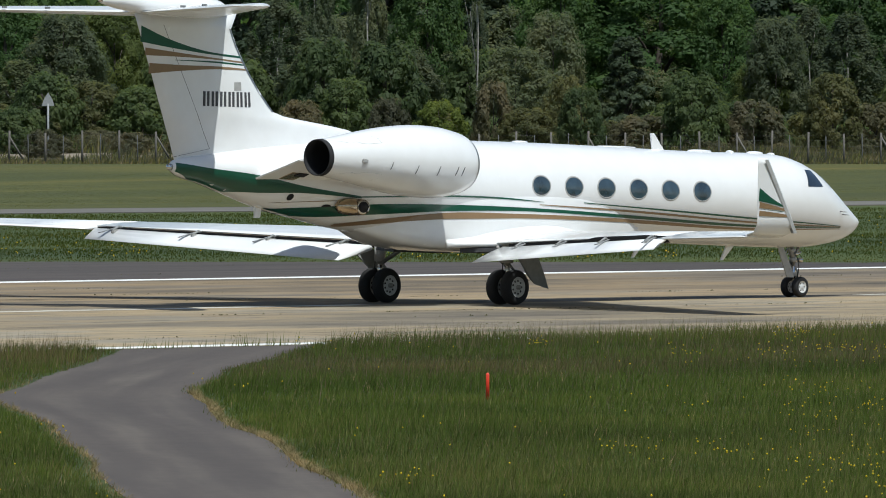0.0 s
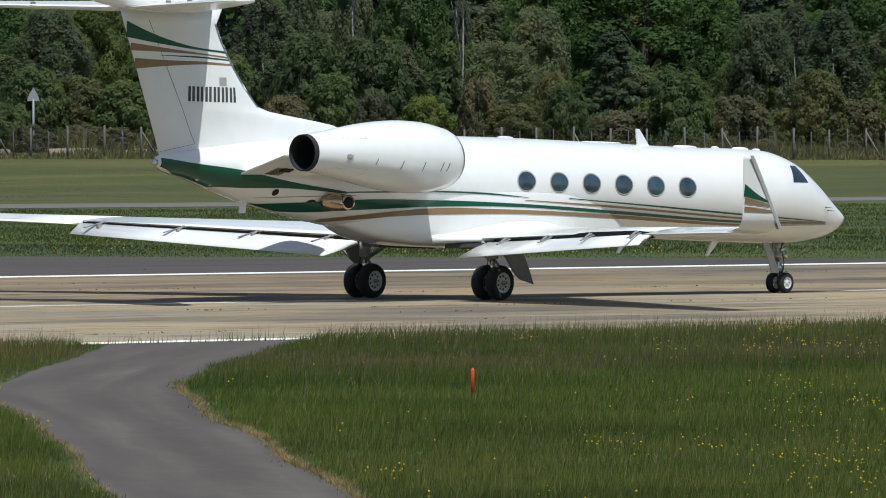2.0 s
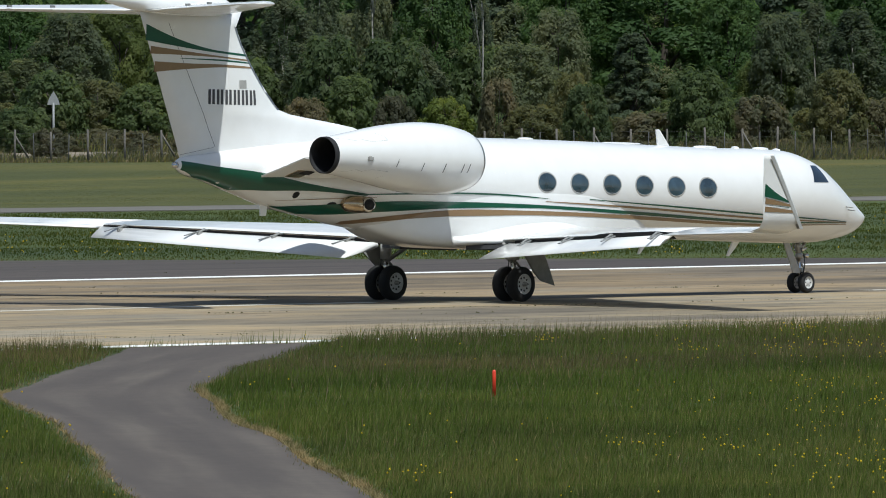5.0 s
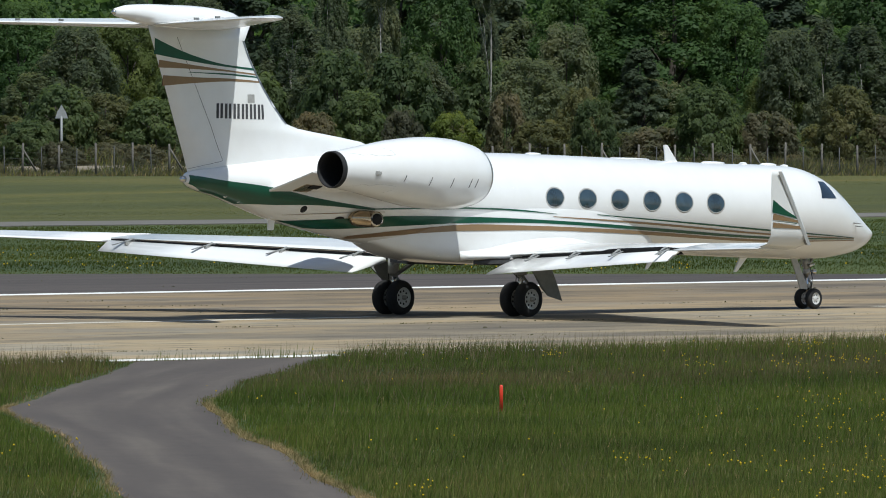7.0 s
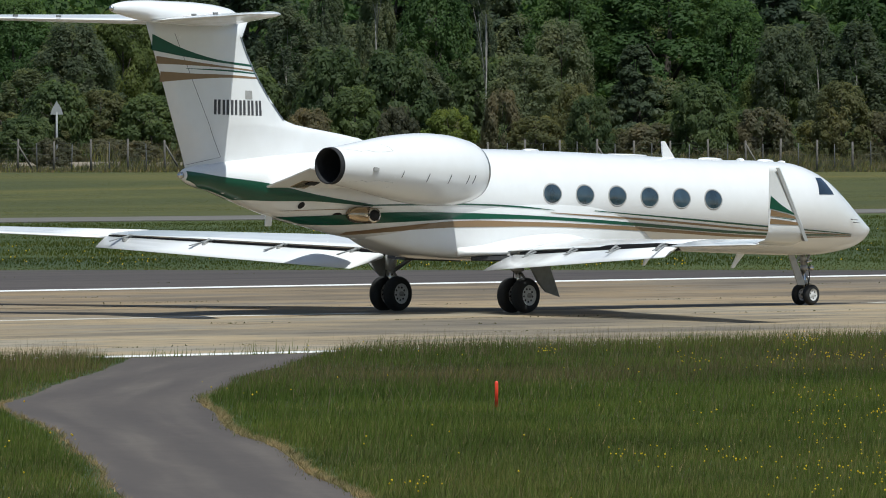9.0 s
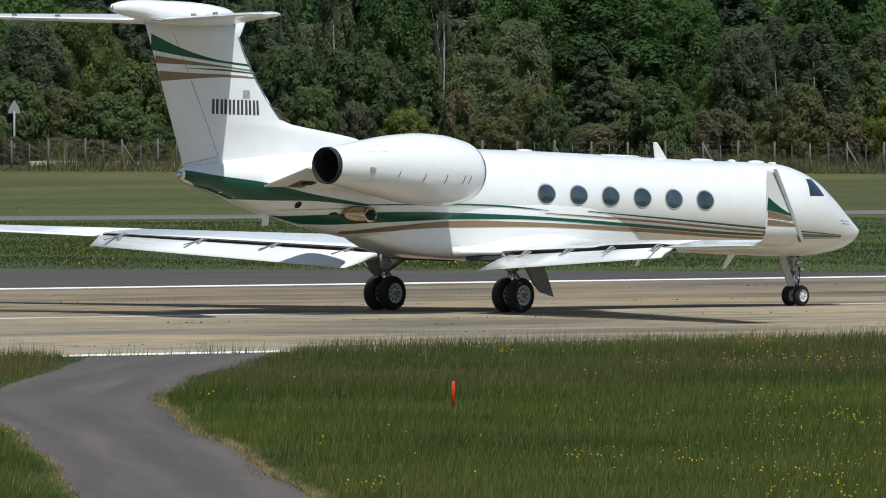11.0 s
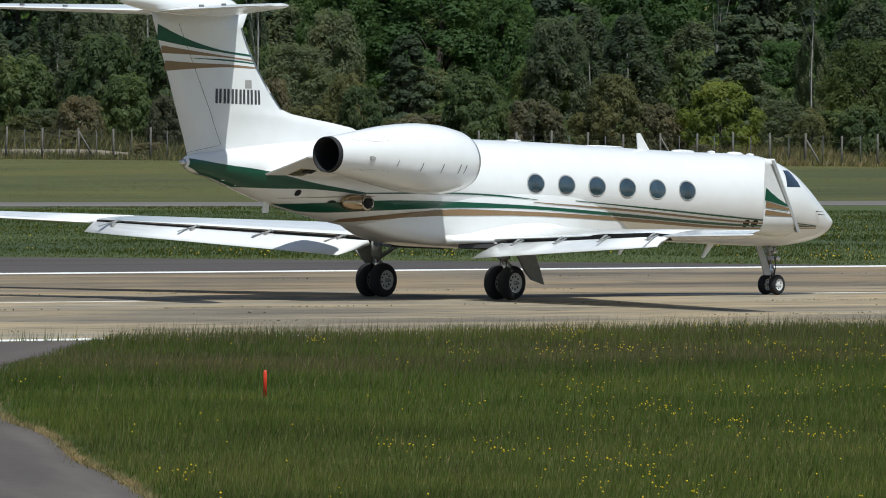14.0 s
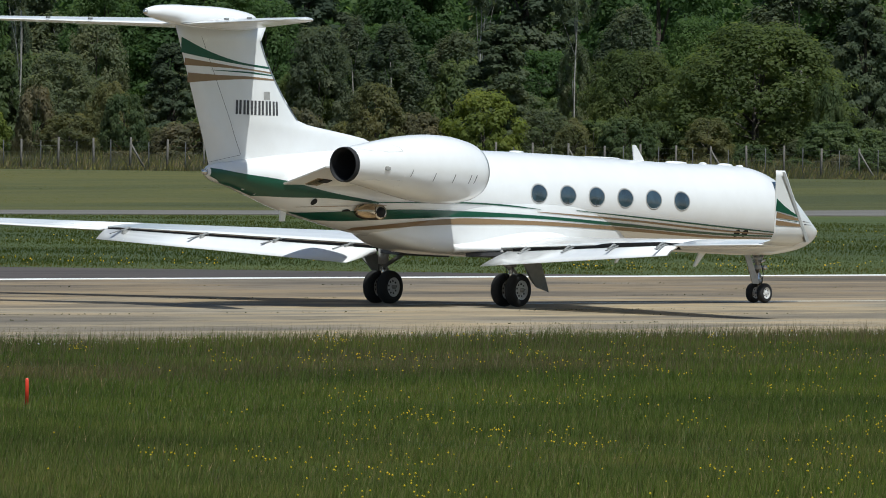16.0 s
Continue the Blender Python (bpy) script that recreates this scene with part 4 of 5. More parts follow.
# ---- grass, flowers ----
def fast_mesh(name, verts, counts, loops, material):
    """A mesh from flat arrays: corner counts and corner indices of its faces."""
    me = bpy.data.meshes.new(name)
    me.vertices.add(len(verts))
    me.vertices.foreach_set("co", np.asarray(verts, np.float32).ravel())
    me.loops.add(len(loops))
    me.loops.foreach_set("vertex_index", np.asarray(loops, np.int32))
    me.polygons.add(len(counts))
    me.polygons.foreach_set("loop_start", np.concatenate([[0], np.cumsum(counts)[:-1]]).astype(np.int32))
    me.materials.append(material)
    me.update(calc_edges=True)
    me.validate()
    return me


def blades(name, rng, base, height, width, bend, material, label):
    """Leaning grass blades standing on the given places."""
    n = len(base)
    a = rng.normal(-.7, 1.4, n)
    out = np.stack([np.cos(a), np.sin(a), np.zeros(n)], 1)
    b = rng.uniform(0, 2 * math.pi, n)
    wide = np.stack([np.cos(b), np.sin(b), np.zeros(n)], 1) * (width / 2)[:, None]
    tip = base + np.array([0, 0, 1.0]) * height[:, None] + out * (height * bend)[:, None]
    verts = np.stack([base - wide, base + wide, tip], 1).reshape(-1, 3)
    me = fast_mesh(name, verts, np.full(n, 3), np.arange(3 * n), material)
    return tagged(part(name, me, None, tidy=False), label, "grass", kind="stuff")


def to_world(x, across):
    y = across + LEAN * x
    d = (x - EYE.x) * math.cos(VIEW) + (y - EYE.y) * math.sin(VIEW)
    z = 0.006 * np.clip(across, -27, 60)
    u = np.clip((d - 565) / 135, 0, 1)
    s = (x - EYE.x) * math.sin(VIEW) - (y - EYE.y) * math.cos(VIEW)
    z = z + .8 * np.clip((d - 698) / 36, 0, 1) * np.clip((-14 - s) / 8, 0, 1)
    return np.stack([x, y, z + 1.3 * u * u * (3 - 2 * u) - .03], 1)


def wedge(rng, n, d0, d1, wide):
    """Places spread over the strip of land before the eye, denser where it is near."""
    d = d0 + (d1 - d0) * rng.random(n) ** 1.15
    s = (rng.random(n) - .5) * 2 * wide * d
    x = EYE.x + d * math.cos(VIEW) + s * math.sin(VIEW)
    y = EYE.y + d * math.sin(VIEW) - s * math.cos(VIEW)
    return x, y - LEAN * x, d


def lumps(x, y, scale, seed):
    """Soft patches between 0 and 1."""
    v = np.zeros(len(x))
    r = np.random.default_rng(seed)
    for k in range(9):
        a, f, p = r.uniform(0, 6.28), scale * r.uniform(.5, 2.2), r.uniform(0, 6.28)
        v += np.sin((x * math.cos(a) + y * math.sin(a)) * f + p)
    return 1 / (1 + np.exp(-v * .9))


def build_grass(left, right):
    rng = np.random.default_rng(4)
    poly = left + right[::-1]

    def on_path(x, a, grow=0.0):
        out = np.zeros(len(x), bool)
        for (x0, y0), (x1, y1) in zip(poly, poly[1:] + poly[:1]):
            cross = (y0 > a) != (y1 > a)
            out ^= cross & (x < (x1 - x0) * (a - y0) / (y1 - y0 + 1e-12) + x0)
        return out

    def edge_gap(x, a):
        """Distance to the path's sides."""
        best = np.full(len(x), 1e9)
        for line in (left, right):
            for (x0, y0), (x1, y1) in zip(line[:-1], line[1:]):
                t = np.clip(((x - x0) * (x1 - x0) + (a - y0) * (y1 - y0)) / ((x1 - x0) ** 2 + (y1 - y0) ** 2), 0, 1)
                best = np.minimum(best, np.hypot(x - x0 - t * (x1 - x0), a - y0 - t * (y1 - y0)))
        return best

    # near meadow
    x, a, d = wedge(rng, 800000, 118, 262, .078)
    wob = .05 * rng.normal(0, 1, len(x)) + .03
    keep = (a < -25.1) & ~on_path(x + wob, a - wob)
    x, a, d = x[keep], a[keep], d[keep]
    gap = edge_gap(x, a)
    patch, tuft = lumps(x, a, .35, 2), lumps(x, a, 2.2, 3)
    short = np.clip(gap / .5, .5, 1)
    h = (.09 + .15 * rng.random(len(x)) ** 1.3) * (.62 + .45 * patch + .35 * tuft) * short * (1 + .45 * np.clip((a + 33) / 6, 0, 1))
    w = .010 + .012 * rng.random(len(x))
    straw_edge = (gap < .16) & (x < -58)
    dry = rng.random(len(x)) < np.where(straw_edge, .7, .015 + .03 * (1 - patch))
    pick = rng.random(len(x))
    broad = lumps(x, a, .10, 41)
    ripe = np.interp(a, [-60, -50, -44, -30, -25], [.04, .12, .62, .55, .25]) * (.35 + .9 * lumps(x, a, .22, 43))
    faded = np.interp(a, [-95, -78, -62, -50], [.52, .45, .18, .10]) * (.25 + 1.1 * broad) * (.6 + .4 * tuft)
    brown = ~dry & (pick < ripe)
    olive = ~dry & ~brown & (pick < ripe + faded)
    green = ~dry & ~olive & ~brown
    base = to_world(x, a)
    lean = rng.uniform(.02, .6, len(x))
    blades("meadow_grass", rng, base[green], h[green], w[green], lean[green], GRASS, "long green meadow grass beside the path")
    blades("meadow_grass", rng, base[olive], h[olive], w[olive], lean[olive], OLIVE_GRASS, "yellowish olive meadow grass in broad patches")
    blades("meadow_grass", rng, base[brown], h[brown] * 1.08, w[brown] * .8, lean[brown], BROWN_GRASS, "brownish ripening meadow grass near the runway")
    blades("dry_grass", rng, base[dry], h[dry] * .95, w[dry] * .8, lean[dry], DRY_GRASS, "pale dry grass along the path's edge")
    # tall stems with seed heads
    x, a, d = wedge(rng, 30000, 118, 262, .078)
    keep = (a < -25.7) & ~on_path(x, a) & (edge_gap(x, a) > .6)
    x, a = x[keep], a[keep]
    p = lumps(x, a, .25, 7)
    keep = rng.random(len(x)) < (.08 + .9 * p) * np.interp(a, [-75, -52, -44, -27], [.06, .25, 1.0, .9])
    x, a = x[keep], a[keep]
    blades("grass_stem", rng, to_world(x, a), .22 + .24 * rng.random(len(x)), .008 + .008 * rng.random(len(x)), rng.uniform(.1, .7, len(x)), SEED, "thin brownish grass stems with seed heads")
    x, a, d = wedge(rng, 90000, 190, 262, .078)
    keep = (a < np.where((x > -39.5) & (x < -30.8), -25.6, -24.9)) & (a > -30) & ~on_path(x, a) & (edge_gap(x, a) > .5)
    x, a = x[keep], a[keep]
    blades("grass_stem", rng, to_world(x, a), .28 + .30 * rng.random(len(x)) ** 2, .005 + .006 * rng.random(len(x)), rng.uniform(.02, .35, len(x)), SEED, "thin brownish grass stems along the runway's edge")
    # straw that lies along the path's sides
    for line, sign, count in ((right, 1, 9000), (left, -1, 1500)):
        k = rng.integers(int(len(line) * .45), len(line) - 1, count)
        u = rng.random(count)
        p, q = np.array(line)[k], np.array(line)[k + 1]
        g = (np.abs(rng.normal(0, .06, count)) - .03) * sign * (.4 + lumps(p[:, 0], p[:, 1], .9, 31))
        x, a = p[:, 0] + (q[:, 0] - p[:, 0]) * u + g * .69, p[:, 1] + (q[:, 1] - p[:, 1]) * u - g * .72
        base = to_world(x, a) + np.array([0, 0, .025])
        blades("straw", rng, base, .03 + .07 * rng.random(count), .008 + .008 * rng.random(count), rng.uniform(.4, 1.6, count), DRY_GRASS, "pale straw along the path's edge")
    # weeds in the joints of the paving
    x = np.concatenate([rng.uniform(-60, 110, 110) for _ in range(9)])
    a = np.repeat([-19.5, -15, -9.5, -5.2, 6.5, 12.4, 18.2, 31.0, 39.5], 110) + rng.normal(0, .12, 990)
    keep = rng.random(990) < lumps(x, a, .5, 21) ** 3
    x, a = np.repeat(x[keep], 12), np.repeat(a[keep], 12)
    x, a = x + rng.normal(0, .9, len(x)), a + rng.normal(0, .08, len(x))
    base = to_world(x, a) + np.array([0, 0, .032])
    blades("joint_weed", rng, base, .005 + .035 * rng.random(len(x)) ** 2, .03 + .04 * rng.random(len(x)), rng.uniform(.5, 1.6, len(x)), HEATH, "small dry weeds in the runway's joints")
    # yellow flowers, in drifts
    spots = [(-88.9, -83.9, 1), (-87.9, -81.3, .8), (-41.1, -42.6, 1.2), (-36.5, -34.9, .6), (-36.9, -43.6, 1.4), (-98.7, -86.5, .7), (-91.7, -87.7, .8), (-92.1, -88.9, .8), (-24.5, -31.8, 1.2), (-37.9, -42.5, 1.2),
             (-36.6, -42.9, 1), (-48.0, -62.6, 1), (-36.9, -49.7, 1), (-28.8, -41.1, 1.4), (-78.8, -81.6, 1.0), (-76, -84, 1.2), (-80, -88, 1.3), (-60, -66, 1.5), (-52, -68, 1.4), (-66, -78, 1.6), (-84, -92, 1.4), (-30, -52, 2)]
    fx, fa = [], []
    for sx, sa, r in spots:
        k = 14
        deep, wide = rng.normal(0, r * 1.5, k), rng.normal(0, r * .28, k)
        fx += list(sx + deep * .74 + wide * .67)
        fa += list(sa + deep * .67 - wide * .74)
    cx, ca, cd = wedge(rng, 130, 128, 250, .078)
    right_side = ((cx - EYE.x) * math.sin(VIEW) - (ca + LEAN * cx - EYE.y) * math.cos(VIEW)) / cd
    for sx, sa in zip(cx[right_side > .012], ca[right_side > .012]):
        k = int(rng.integers(4, 16))
        deep, wide = rng.normal(0, 2.2, k), rng.normal(0, .30, k)
        fx += list(sx + deep * .74 + wide * .67)
        fa += list(sa + deep * .67 - wide * .74)
    x, a, d = wedge(rng, 3200, 125, 255, .075)
    off = ((x - EYE.x) * math.sin(VIEW) - (a + LEAN * x - EYE.y) * math.cos(VIEW)) / d
    keep = rng.random(len(x)) < lumps(x, a, .3, 11) ** 2 * np.where(off > .02, .7, .3)
    x, a = np.concatenate([fx, x[keep]]), np.concatenate([fa, a[keep]])
    keep = (a < -26) & ~on_path(x, a)
    flowers("buttercup", rng, to_world(x[keep], a[keep]), .22, .36, .032, "small yellow wild flowers in the grass")
    # lush grass between the runway and the taxiway
    x, a, d = wedge(rng, 210000, 300, 520, .075)
    keep = (a > shoulder_edge(x) + .1) & (a < 151.5)
    x, a = x[keep], a[keep]
    h = (.045 + .06 * rng.random(len(x))) * (.6 + .8 * lumps(x, a, .3, 6))
    pale = rng.random(len(x)) < np.where(a < shoulder_edge(x) + 7, .55, .08)
    base, w = to_world(x, a), .03 + .03 * rng.random(len(x))
    blades("far_grass", rng, base[~pale], h[~pale], w[~pale], rng.uniform(.1, .8, (~pale).sum()), FAR_GRASS, "long lush grass beyond the runway")
    blades("far_grass", rng, base[pale], h[pale], w[pale], rng.uniform(.1, .8, pale.sum()), FAR_OLIVE, "faded grass along the shoulder's edge")
    # the far field, mown short
    x, a, d = wedge(rng, 200000, 300, 700, .075)
    keep = (a > 167.5) & (rng.random(len(x)) < .75)
    x, a, d = x[keep], a[keep], d[keep]
    patch = lumps(x, a, .12, 5)
    h = (.02 + .025 * rng.random(len(x))) * (.5 + patch)
    pale = rng.random(len(x)) < .10 + .6 * lumps(x * .12, a, .22, 15)
    base = to_world(x, a)
    w = .03 + .03 * rng.random(len(x))
    blades("far_grass", rng, base[~pale], h[~pale], w[~pale], rng.uniform(.3, 1.4, (~pale).sum()), FAR_GRASS, "mown green grass beyond the runway")
    blades("far_grass", rng, base[pale], h[pale], w[pale], rng.uniform(.3, 1.4, pale.sum()), FAR_OLIVE, "mown yellowish grass beyond the runway")
    x, a, d = wedge(rng, 9000, 300, 480, .075)
    keep = (a > shoulder_edge(x) + .6) & (a < 105) & (rng.random(len(x)) < np.where(a < shoulder_edge(x) + 12, .6, .12) * lumps(x, a, .16, 9))
    flowers("buttercup", rng, to_world(x[keep], a[keep]), .16, .26, .05, "yellow wild flowers beside the shoulder")
    # rank growth under the fence and heath before the wood
    x, a, d = wedge(rng, 130000, 696, 742, .085)
    base = to_world(x, a)
    side = (x - EYE.x) * math.sin(VIEW) - (a + LEAN * x - EYE.y) * math.cos(VIEW)
    meadow = np.clip(1 - np.abs(side - 27) / 9, 0, 1)
    clear = (side > -17) | (d < 706) | (d > 723)
    pick = rng.random(len(x))
    k = clear & (pick < .16 + .5 * meadow)
    g = clear & ~k & (pick > .72)
    m = clear & ~k & ~g
    tall = (.25 + .55 * rng.random(len(x))) * (.5 + lumps(x, a, .5, 17)) * np.clip((d - 690) / 14, .45, 1.3)
    wide = .04 + .07 * rng.random(len(x))
    lean = rng.uniform(.1, .9, len(x))
    blades("rank_grass", rng, base[k], tall[k], wide[k], lean[k], DRY_GRASS, "tall straw-coloured grass under the fence")
    blades("rank_grass", rng, base[g], tall[g], wide[g], lean[g], OLIVE_GRASS, "tall olive weeds under the fence")
    blades("heath", rng, base[m], tall[m], wide[m], lean[m], HEATH, "brown heath scrub between the fence and the wood")


def flowers(name, rng, base, low, high, size, label):
    n = len(base)
    top = base + np.array([0, 0, 1.0]) * rng.uniform(low, high, n)[:, None]
    r = size * rng.uniform(.4, .75, n)
    v = np.stack([top + np.array(q) * r[:, None] for q in ((1, 0, 0), (0, 1, 0), (-1, 0, 0), (0, -1, 0), (0, 0, .8), (0, 0, -.8))], 1).reshape(-1, 3)
    i = np.arange(n)[:, None] * 6
    loops = (i + np.array([0, 1, 4, 1, 2, 4, 2, 3, 4, 3, 0, 4, 1, 0, 5, 2, 1, 5, 3, 2, 5, 0, 3, 5])).ravel()
    tagged(part(name, fast_mesh(name, v, np.tile([3], 8 * n), loops, BUTTERCUP), None, tidy=False), label, "flowers", kind="stuff")


# ---- trees and shrubs ----
def unit(v):
    return v / np.maximum(np.linalg.norm(v, axis=1), 1e-6)[:, None]


def leaf_faces(rng, p, nrm, size):
    """One leafy spray, a three-cornered face, at each place, facing along nrm."""
    t = unit(np.cross(nrm, rng.normal(0, 1, (len(p), 3))))
    b = np.cross(nrm, t)
    s = size[:, None]
    return np.stack([p + t * s * .62, p - t * s * .34 + b * s * .46, p - t * s * .34 - b * s * .46], 1).reshape(-1, 3)


def crown_mesh(name, rng, height, base, spread, lobes, per, size, material, shape):
    """A crown of rounded boughs, each a shell of small leaves over larger sprays."""
    u = (np.arange(lobes) + rng.random(lobes)) / lobes
    a = np.arange(lobes) * 2.4 + rng.normal(0, .5, lobes)
    if shape == "pine":
        prof = spread * (1.04 - u) ** .5 * rng.uniform(.7, 1.05, lobes)
        squash, csize = np.array([1.1, 1.1, .62]), rng.uniform(.14, .24, lobes) * spread * (1.15 - .5 * u)
        r = prof * rng.uniform(.55, .98, lobes)
    elif shape == "tall":
        prof = spread * np.sin(np.pi * np.clip(.14 + .82 * u, 0, 1)) ** .75
        squash, csize = np.array([.85, .85, 1.5]), rng.uniform(.13, .24, lobes) * spread
        r = prof * np.sqrt(rng.uniform(.40, .98, lobes))
    else:
        prof = spread * np.sin(np.pi * np.clip(.24 + .70 * u, 0, 1)) ** .6
        squash, csize = np.array([1.05, 1.05, .82]), rng.uniform(.13, .25, lobes) * spread
        r = prof * np.sqrt(rng.uniform(.55, 1.0, lobes))
    swell = 1 + .16 * np.sin(2 * a + rng.uniform(0, 6)) * np.sin(5 * u + rng.uniform(0, 6))
    centre = np.stack([r * swell * np.cos(a), r * swell * np.sin(a), base + (height - base - csize * squash[2] * .6) * u], 1)
    outward = unit(centre - np.array([0, 0, base + (height - base) * .4]))
    out = []
    for share, near, far, big, loose in ((.50, .60, .98, 1.9, .30), (.50, .86, 1.16, 1.0, .38)):
        k = int(per * share)
        n = lobes * k
        ray = unit(rng.normal(0, 1, (n, 3)))
        # small twigs and hollows break the round outline of each bough
        knob = 1 + .08 * np.sin(ray[:, 0] * 7 + np.repeat(a, k) * 3) * np.sin(ray[:, 1] * 6 + np.repeat(u, k) * 40) + .06 * np.sin(ray[:, 2] * 11 + np.repeat(a, k))
        p = np.repeat(centre, k, 0) + ray * squash * (rng.uniform(near, far, n) * knob * np.repeat(csize, k))[:, None]
        p[:, 2] = np.maximum(p[:, 2], .15)
        nrm = unit(ray + .45 * np.repeat(outward, k, 0) + rng.normal(0, loose, (n, 3)) + np.array([0, 0, .45]))
        out.append(leaf_faces(rng, p, nrm, size * big * rng.uniform(.6, 1.25, n)))
    v = np.concatenate(out)
    return fast_mesh(name, v, np.full(len(v) // 3, 3), np.arange(len(v)), material), centre


def plant(kind, seed, height, base, spread, lobes, per, size, material, bark, shape, label, category, limbs=9, trunk=.02):
    """One tree or shrub: a tapered trunk with limbs, and a crown of leaves."""
    rng = np.random.default_rng(seed)
    thing = new(kind)
    tagged(thing, label, category, group="trees of the wood" if category == "tree" else "shrubs before the wood")
    me, centre = crown_mesh("crown", rng, height, base, spread, lobes, per, size, material, shape)
    r0 = height * trunk
    lean = rng.normal(0, .015 * height, 2)
    path = [(lean[0] * u * u + .010 * height * math.sin(9 * u + seed) * u, lean[1] * u * u + .010 * height * math.sin(7 * u + 2 * seed) * u, height * .93 * u - .1 * (u == 0)) for u in (0, .15, .3, .42, .54, .66, .8, 1)]
    v, f = tube(path, [r0 * 1.25, r0, r0 * .86, r0 * .74, r0 * .6, r0 * .46, r0 * .3, r0 * .1], 8)
    for k in rng.choice(len(centre), min(limbs, len(centre)), replace=False):
        e = Vector(centre[k])
        z = max(.12 * height, e.z * rng.uniform(.45, .75))
        u = z / (height * .93)
        s = Vector((lean[0] * u * u, lean[1] * u * u, z))
        m = s.lerp(e, .55) + Vector((0, 0, .05 * height * rng.uniform(-.2, 1)))
        v2, f2 = tube([s, m, e], [r0 * .42, r0 * .25, r0 * .07], 6)
        f += [tuple(i + len(v) for i in q) for q in f2]
        v = list(v) + list(v2)
    part("trunk", mesh("trunk", v, f, bark), thing, tidy=False)
    part("crown", me, thing, tidy=False)
    return thing


# height and half width to which each kind is grown before it is set out
GROWN = {"oak": (12, 5.2), "lush": (14, 4.2), "birch": (13, 2.6), "willow": (9, 3.0), "pine": (12, 3.2), "shrub": (4, 2.2), "lime": (5, 2.4), "olive": (5, 2.1), "gorse": (3, 2.0), "tall_birch": (18, 2.2)}


def build_woods():
    rng = random.Random(12)

    def grow(name, kind, seed, base, lobes, per, size, material, bark, shape, label, category, limbs, trunk=.02):
        height, spread = GROWN[kind]
        return plant(name, seed, height, base, spread, lobes, per, size, material, bark, shape, label, category, limbs, trunk)
    kinds = {
        "oak": [grow("oak_tree", "oak", 20 + k, 1.9, 190, 175, .165, OAK, BARK, "round", "broad oak tree with dark limbs and olive-green summer leaves", "tree", 16) for k in range(2)],
        "lush": [grow("broadleaf_tree", "lush", 30 + k, .8, 200, 160, .165, LUSH, BARK, "round", "dense deep green broadleaf tree", "tree", 10) for k in range(3)],
        "birch": [grow("birch_tree", "birch", 40 + k, 1.2, 150, 130, .14, BIRCH, BIRCH_BARK, "tall", "slender birch with pale trunk and grey-green leaves", "tree", 7, .008) for k in range(3)],
        "tall_birch": [grow("birch_tree", "tall_birch", 90 + k, 11.5, 60, 110, .14, BIRCH, BIRCH_BARK, "tall", "tall birch with a bare forked white stem", "tree", 5, .0042) for k in range(2)],
        "willow": [grow("willow_tree", "willow", 45 + k, .3, 160, 120, .14, WILLOW, BARK, "round", "bushy grey-green willow with fine leaves", "tree", 10, .012) for k in range(2)],
        "pine": [grow("pine_tree", "pine", 50 + k, .8, 130, 140, .17, PINE, BARK, "pine", "dark grey-green pine with layered boughs", "tree", 14) for k in range(2)],
        "shrub": [grow("shrub", "shrub", 60 + k, .1, 100, 85, .14, SHRUB, BARK, "round", "dense green shrub at the wood's edge", "shrub", 8) for k in range(3)],
        "lime": [grow("shrub", "lime", 70, .2, 100, 85, .15, LIME, BARK, "round", "fresh yellow-green shrub at the wood's edge", "shrub", 8)],
        "olive": [grow("shrub", "olive", 75, .2, 100, 85, .13, OLIVE, BARK, "round", "olive-brown twiggy shrub at the wood's edge", "shrub", 14)],
        "gorse": [grow("gorse_bush", "gorse", 80 + k, .05, 90, 70, .13, HEATH, BARK, "round", "low brownish heath bush with dry twigs", "shrub", 12) for k in range(2)],
    }
    used = set()

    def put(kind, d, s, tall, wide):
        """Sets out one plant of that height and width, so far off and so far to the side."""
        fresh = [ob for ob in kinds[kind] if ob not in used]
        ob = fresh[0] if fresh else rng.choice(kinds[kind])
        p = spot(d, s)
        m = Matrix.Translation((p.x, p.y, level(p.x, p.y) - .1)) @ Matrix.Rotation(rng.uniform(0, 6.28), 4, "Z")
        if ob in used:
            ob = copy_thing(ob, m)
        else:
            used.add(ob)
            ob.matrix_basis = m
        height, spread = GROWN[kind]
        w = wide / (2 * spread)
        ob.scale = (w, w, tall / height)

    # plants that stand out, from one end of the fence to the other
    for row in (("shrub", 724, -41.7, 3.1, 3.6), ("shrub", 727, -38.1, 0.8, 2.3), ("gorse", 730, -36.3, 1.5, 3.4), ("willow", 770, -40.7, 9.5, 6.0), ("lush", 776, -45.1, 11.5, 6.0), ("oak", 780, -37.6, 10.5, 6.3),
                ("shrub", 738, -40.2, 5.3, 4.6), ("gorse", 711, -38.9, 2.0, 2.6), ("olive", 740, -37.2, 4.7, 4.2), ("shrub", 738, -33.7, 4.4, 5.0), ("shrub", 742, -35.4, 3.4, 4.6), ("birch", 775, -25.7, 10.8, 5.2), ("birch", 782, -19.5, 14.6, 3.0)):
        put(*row)
